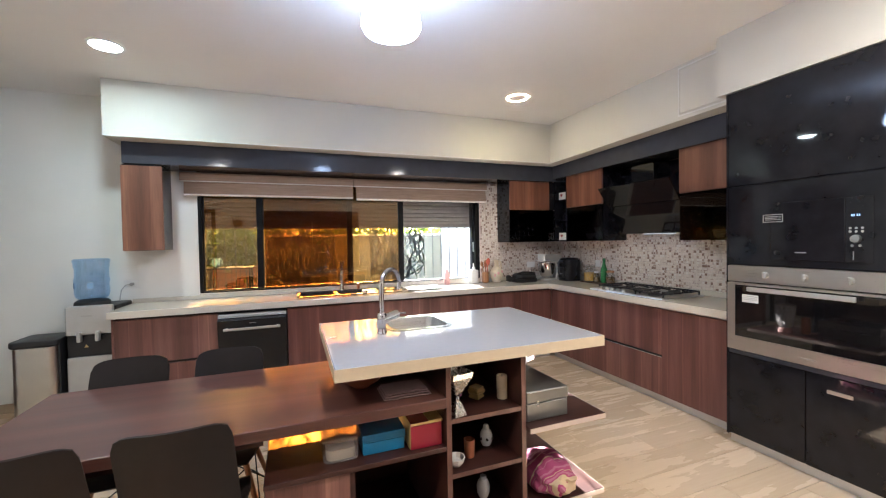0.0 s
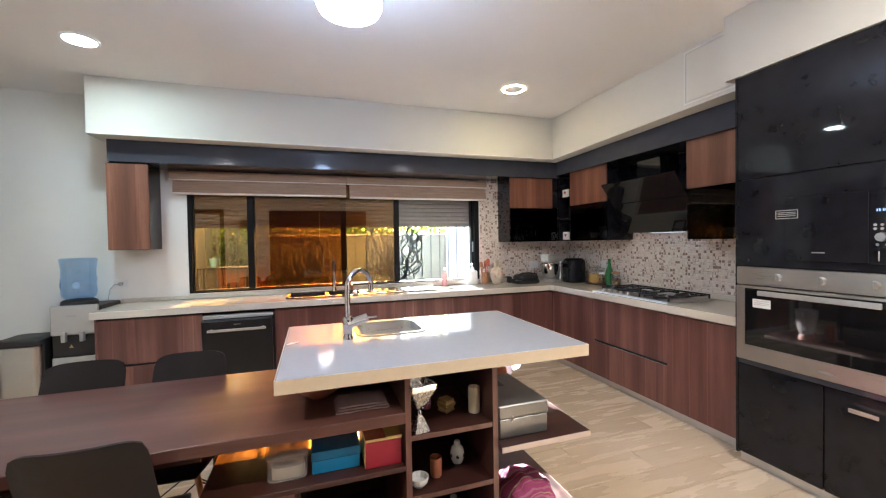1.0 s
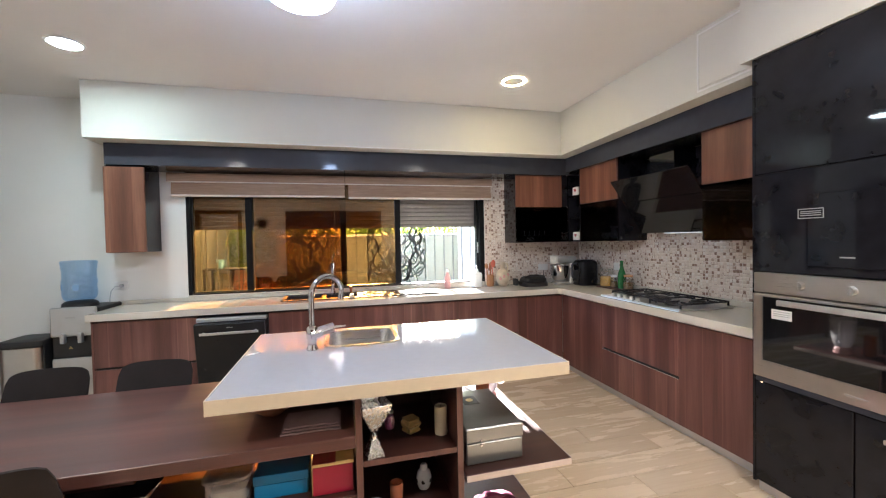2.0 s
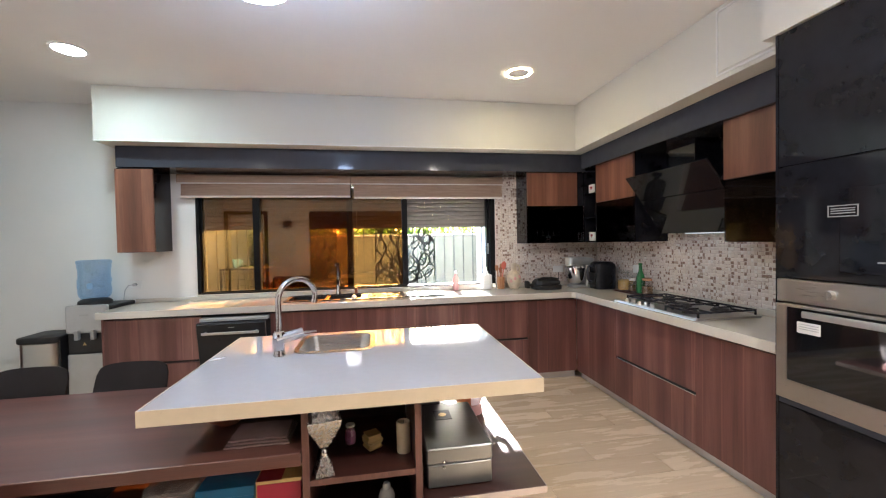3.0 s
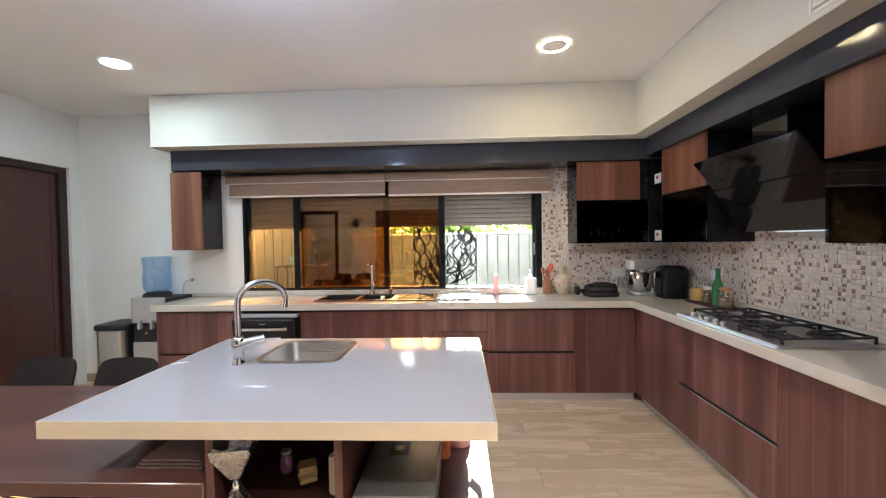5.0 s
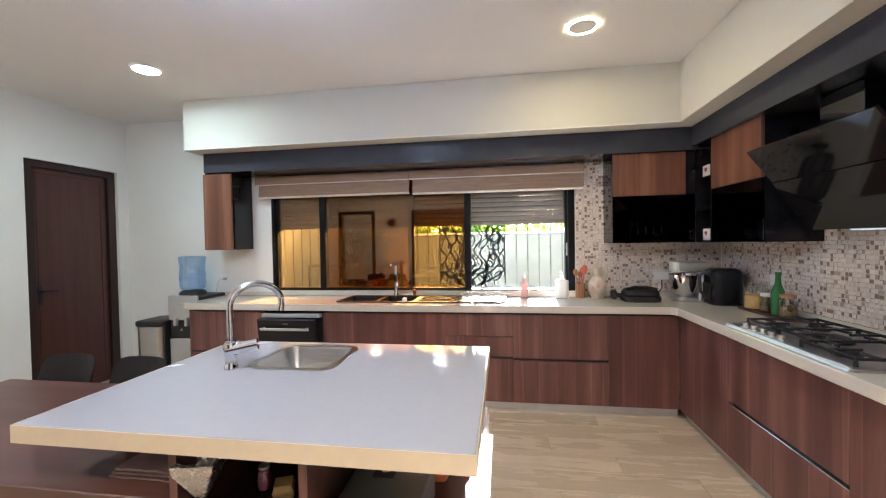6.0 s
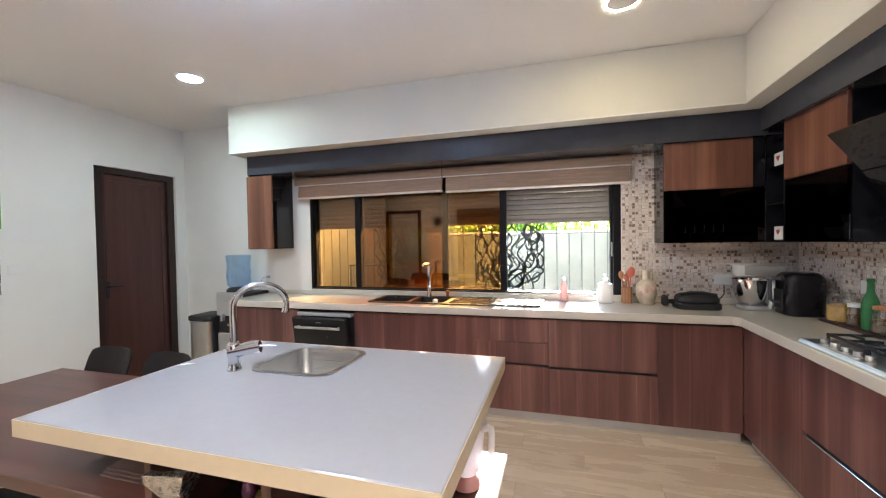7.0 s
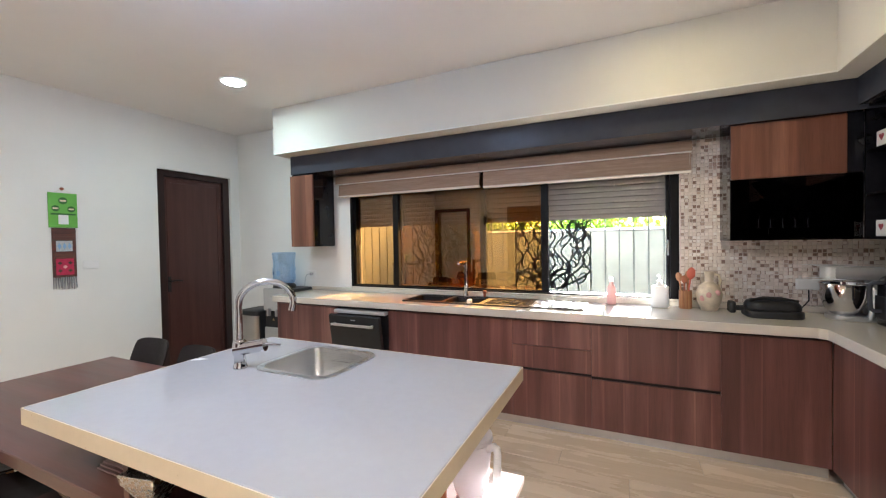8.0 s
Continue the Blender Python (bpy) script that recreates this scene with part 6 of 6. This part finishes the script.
part("body", domed_box(3.43, 3.66, 4.205, 4.43, C0, C0 + 0.288, 0.075, 0.055), "black", af, smooth=True)
part("basket", prism([(3.420, C0 + 0.04), (3.432, C0 + 0.04), (3.432, C0 + 0.17), (3.420, C0 + 0.17)], 4.27, 4.37, "y", bevel=0.003), "black_matt", af)
part("handle", tube([(3.44, 4.31, C0 + 0.245), (3.392, 4.312, C0 + 0.243), (3.376, 4.314, C0 + 0.23), (3.374, 4.314, C0 + 0.19), (3.378, 4.314, C0 + 0.10), (3.395, 4.314, C0 + 0.085), (3.43, 4.312, C0 + 0.085)], 0.012, 12), "charcoal", af, "glossy dark handle", True)

ty = thing("tray", (3.55, 3.92, C0), "small dark wooden tray by the hob", "tray")
part("tray", prism(rounded(3.545, 3.712, 3.625, 4.135, 0.02), C0, C0 + 0.012, "z", bevel=0.003), "walnut_shelf", ty)
TZ = C0 + 0.0125


def jar(x, y, r, hgt, fill, lid, label):
    j = thing("storage_jar", (x, y, TZ), label, "jar", "jars on the tray")
    part("glass", lathe([(r * 0.95, 0), (r, 0.005), (r, hgt * 0.82), (r * 0.8, hgt * 0.92), (r * 0.8, hgt)], (x, y, TZ), 24), "clear_glass", j, smooth=True)
    part("contents", lathe([(r * 0.9, 0.006), (r * 0.92, hgt * 0.55), (r * 0.6, hgt * 0.6), (0, hgt * 0.58)], (x, y, TZ), 20), fill, j, smooth=True)
    part("lid", lathe([(r * 0.86, hgt + 0.0005), (r * 0.88, hgt + 0.018), (r * 0.4, hgt + 0.024), (0, hgt + 0.025)], (x, y, TZ), 22), lid, j, smooth=True)


jar(3.623, 4.045, 0.075, 0.170, "pasta", "clear_glass", "glass jar half full of yellow pasta")
jar(3.615, 3.925, 0.037, 0.105, "spice", "white", "small glass jar with a white lid")
jar(3.612, 3.712, 0.048, 0.125, "spice", "spoon_wood", "glass spice jar with a wooden lid")
gr = thing("glass_bottle", (3.618, 3.812, TZ), "tall green glass bottle on the tray", "bottle")
part("bottle", lathe([(0.034, 0), (0.038, 0.004), (0.038, 0.13), (0.033, 0.16), (0.017, 0.205), (0.014, 0.26), (0.017, 0.262), (0.017, 0.28), (0, 0.28)], (3.618, 3.812, TZ), 24), plain("green_bottle_glass", (0.03, 0.16, 0.05), 0.08, vary=0.15), gr, smooth=True)
cab = thing("power_cable", (3.72, 2.2, 0.95), "thin black cable on the splashback by the tower", "cable")
part("cable", tube([(3.70, 2.14, 1.13), (3.70, 2.22, 1.10), (3.70, 2.25, 1.03), (3.70, 2.22, 0.97), (3.70, 2.14, 0.95)], 0.004, 8), "black_matt", cab)
# ---- outside ----
structure("ground", box(-60, 60, 5.0, 120, -0.25, -0.15), "ground", "pale stone paved yard ground", "ground")
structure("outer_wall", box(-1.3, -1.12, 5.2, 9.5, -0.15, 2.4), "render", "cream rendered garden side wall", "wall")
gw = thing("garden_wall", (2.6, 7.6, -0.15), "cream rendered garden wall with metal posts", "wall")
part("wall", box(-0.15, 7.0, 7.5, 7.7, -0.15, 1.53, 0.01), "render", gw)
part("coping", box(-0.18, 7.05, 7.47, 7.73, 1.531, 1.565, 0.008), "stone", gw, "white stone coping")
structure("neighbour_wall", box(3.0, 3.25, 5.3, 7.46, -0.15, 3.2), "stone", "white stone wall of the house next door", "wall")
pt = thing("planter_wall", (-0.7, 9.0, -0.15), "low terracotta planter in the garden", "planter")
part("trough", box(-1.1, -0.17, 8.6, 8.9, -0.15, 1.0, 0.02), "terracotta", pt)
part("lip", box(-1.11, -0.16, 8.57, 8.93, 1.001, 1.05, 0.01), "terracotta", pt)


def foliage(name, count, region, size, label):
    """Many small leaves scattered in uneven clumps through a box."""
    x0, x1, y0, y1, z0, z1 = region
    rnd = random.Random(5)
    verts, faces = [], []
    clumps = [(rnd.uniform(x0, x1), rnd.uniform(y0, y1), rnd.uniform(z0, z1), rnd.uniform(0.18, 0.42)) for _ in range(70)]
    for _ in range(count):
        cx, cy, cz, r = rnd.choice(clumps)
        p = Vector((rnd.gauss(cx, r), rnd.gauss(cy, r), max(z0, rnd.gauss(cz, r))))
        q = Euler((rnd.uniform(0, 6.28), rnd.uniform(-0.9, 0.9), rnd.uniform(0, 6.28))).to_matrix()
        s = size * rnd.uniform(0.6, 1.3)
        b = len(verts)
        for u, v, w in ((0, -1, 0), (0.42, -0.1, 0.12), (0, 1, 0), (-0.42, -0.1, 0.12)):
            verts.append(tuple(p + q @ Vector((u * s, v * s, w * s))))
        faces += [(b, b + 1, b + 2), (b, b + 2, b + 3)]
    me = bpy.data.meshes.new(name)
    me.from_pydata(verts, [], faces)
    me.materials.append(M["leaf"])
    ob = new(name, me)
    return tagged(ob, label, "hedge", kind="stuff")


foliage("hedge", 20000, (-2.0, 7.0, 8.9, 10.2, 0.5, 2.1), 0.075, "dense green hedge behind the garden wall")
foliage("shrub", 9000, (-1.05, -0.2, 8.65, 9.0, 1.05, 1.75), 0.045, "yellow-green shrub in the planter")
gt = thing("garden_table", (-0.5, 6.1, -0.15), "black wire mesh garden stand in the yard", "plant stand")
part("top", box(-0.80, -0.20, 5.95, 6.30, 1.105, 1.125, 0.004), "frame", gt)
for lx in (-0.78, -0.22):
    for ly in (5.97, 6.28):
        part("leg", box(lx - 0.012, lx + 0.012, ly - 0.012, ly + 0.012, -0.15, 1.104), "frame", gt)
nb = bmesh.new()
for k in range(7):
    wx = -0.74 + k * 0.08
    tube([(wx + 0.012 * math.sin(k * 2.1 + z * 9), 5.962, z) for z in (0.60, 0.70, 0.80, 0.90, 1.0, 1.104)], 0.004, 5, nb)
for k in range(6):
    wz = 0.64 + k * 0.085
    tube([(-0.765 + i * 0.088, 5.958, wz + 0.012 * math.sin(i * 1.7 + k)) for i in range(7)], 0.004, 5, nb)
part("mesh", nb, "frame", gt, "wavy wire mesh")["kind"] = "stuff"
bk = thing("bucket", (-0.62, 6.08, 1.126), "small light blue plastic bucket on the stand", "bucket")
part("body", lathe([(0.035, 0), (0.038, 0.003), (0.052, 0.11), (0.055, 0.11), (0.055, 0.116), (0.048, 0.116), (0.034, 0.01), (0, 0.008)], (-0.62, 6.08, 1.126), 20), "sky_blue", bk, smooth=True)
part("handle", tube([(-0.565, 6.08, 1.235), (-0.545, 6.06, 1.20), (-0.555, 6.05, 1.16), (-0.575, 6.06, 1.15)], 0.005, 6), "sky_blue", bk)
# ---- window grille with cut-out tree panels ----
# Unseen pale ledge, added to bounce sun up and carry the grille.
structure("outer_sill", box(-0.62, 2.54, 4.927, 5.06, 0.82, 0.894, 0.004), "stone", "added white ledge under the grille, out of view", "sill")
gri = thing("window_grille", (0.96, 5.0, 0.895), "iron window grille, its cut-out tree panels lightened for glare", "grille")
for z in (0.895, 1.98):
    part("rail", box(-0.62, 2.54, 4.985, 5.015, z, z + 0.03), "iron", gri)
for x0, n, gap in ((-0.56, 6, 0.100), (0.835, 3, 0.112), (1.974, 5, 0.112)):
    for k in range(n):
        part("bar", box(x0 + gap * k - 0.005, x0 + gap * k + 0.005, 4.995, 5.005, 0.926, 1.979), "iron_bar", gri)


def tree_panel(x0, x1, z0, z1, seed, trunk):
    """A metal sheet cut to a trunk with winding, looping branches."""
    rnd = random.Random(seed)
    bm = bmesh.new()

    def band(line, widths):
        """A flat strip along a line of (x, z), held inside the panel."""
        yy = 4.998 + rnd.uniform(-0.002, 0.002)
        pts = [(min(max(px, x0 + 0.006), x1 - 0.006), min(max(pz, z0), z1)) for px, pz in line]
        a, b = [], []
        for k, (px, pz) in enumerate(pts):
            qx, qz = pts[min(k + 1, len(pts) - 1)]
            rx, rz = pts[max(k - 1, 0)]
            d = math.hypot(qx - rx, qz - rz) or 1.0
            nx, nz = -(qz - rz) / d, (qx - rx) / d
            w = widths[0] + (widths[1] - widths[0]) * k / (len(pts) - 1)
            a.append(bm.verts.new((px + nx * w / 2, yy, pz + nz * w / 2)))
            b.append(bm.verts.new((px - nx * w / 2, yy, pz - nz * w / 2)))
        for k in range(len(a) - 1):
            bm.faces.new((a[k], a[k + 1], b[k + 1], b[k]))

    tall, tx = z1 - z0, x0 + (x1 - x0) * trunk
    # trunk, parting into winding stems
    band([(tx + 0.02 * math.sin(k * 0.5), z0 + tall * 0.34 * k / 10) for k in range(11)], (0.040, 0.022))
    for k in range(11):
        goal, sway, turn, wind = x0 + (x1 - x0) * (k + 0.5) / 11, rnd.uniform(0.028, 0.046), rnd.uniform(0, 6.28), rnd.uniform(18, 27)
        line = []
        for i in range(61):
            u = i / 60
            line.append((tx + (goal - tx) * min(1.0, 0.35 + u * 4.0) + sway * math.sin(turn + u * wind), z0 + tall * (0.04 + 0.96 * u)))
        band(line, (0.018, 0.010))
    # roots arching to both sides
    for side in (-1, 1):
        for k in range(3):
            r = 0.045 + 0.050 * k
            band([(tx + side * r * (1 - math.cos(a)), z0 + (0.10 + 0.055 * k) * math.sin(a) + 0.01) for a in (math.pi * i / 18 for i in range(19))], (0.018, 0.012))
    # loops hung on the stems
    for k in range(46):
        cx, cz = rnd.uniform(x0 + 0.04, x1 - 0.04), rnd.uniform(z0 + 0.05 * tall, z0 + 0.70 * tall)
        ra, rb, tilt, begin = rnd.uniform(0.022, 0.042), rnd.uniform(0.036, 0.075), rnd.uniform(-0.9, 0.9), rnd.uniform(0, 6.28)
        line = []
        for i in range(25):
            a = begin + 5.4 * i / 24
            u, v = ra * math.cos(a), rb * math.sin(a)
            line.append((cx + u * math.cos(tilt) - v * math.sin(tilt), cz + u * math.sin(tilt) + v * math.cos(tilt)))
        band(line, (0.0145, 0.008))
    for a0, a1, b0, b1 in ((x0, x0 + 0.01, z0, z1), (x1 - 0.01, x1, z0, z1), (x0, x1, z0, z0 + 0.014), (x0, x1, z1 - 0.014, z1)):
        bm.faces.new([bm.verts.new(p) for p in ((a0, 4.997, b0), (a1, 4.997, b0), (a1, 4.997, b1), (a0, 4.997, b1))])
    bmesh.ops.solidify(bm, geom=bm.faces[:], thickness=0.004)
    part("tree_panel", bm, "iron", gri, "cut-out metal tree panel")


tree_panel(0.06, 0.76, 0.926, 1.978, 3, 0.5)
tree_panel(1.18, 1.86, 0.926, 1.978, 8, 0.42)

# ---- floor planks, last ----
plank_mesh = {}


def plank(x0, x1, y0, y1):
    key = (round(x1 - x0, 3), round(y1 - y0, 3))
    if key not in plank_mesh:
        bm = box(0, x1 - x0, 0, y1 - y0, -0.006, 0.0, 0.0015)
        me = bpy.data.meshes.new("plank")
        bm.to_mesh(me)
        bm.free()
        me.materials.append(M["plank"])
        plank_mesh[key] = me
    ob = new("plank", plank_mesh[key])
    ob.location = (x0, y0, FLOOR)
    ob.parent = floor


PW, PL, GAP = 0.197, 1.2, 0.003
row = 0
y = FRONT
while y < BACK:
    off = (0.0, 0.4, 0.8)[row % 3]
    x = LEFT - off
    while x < RIGHT:
        a, b = max(x, LEFT), min(x + PL - GAP, RIGHT)
        if b - a > 0.05:
            plank(a, b, y, min(y + PW, BACK))
        x += PL
    y += PW + GAP
    row += 1
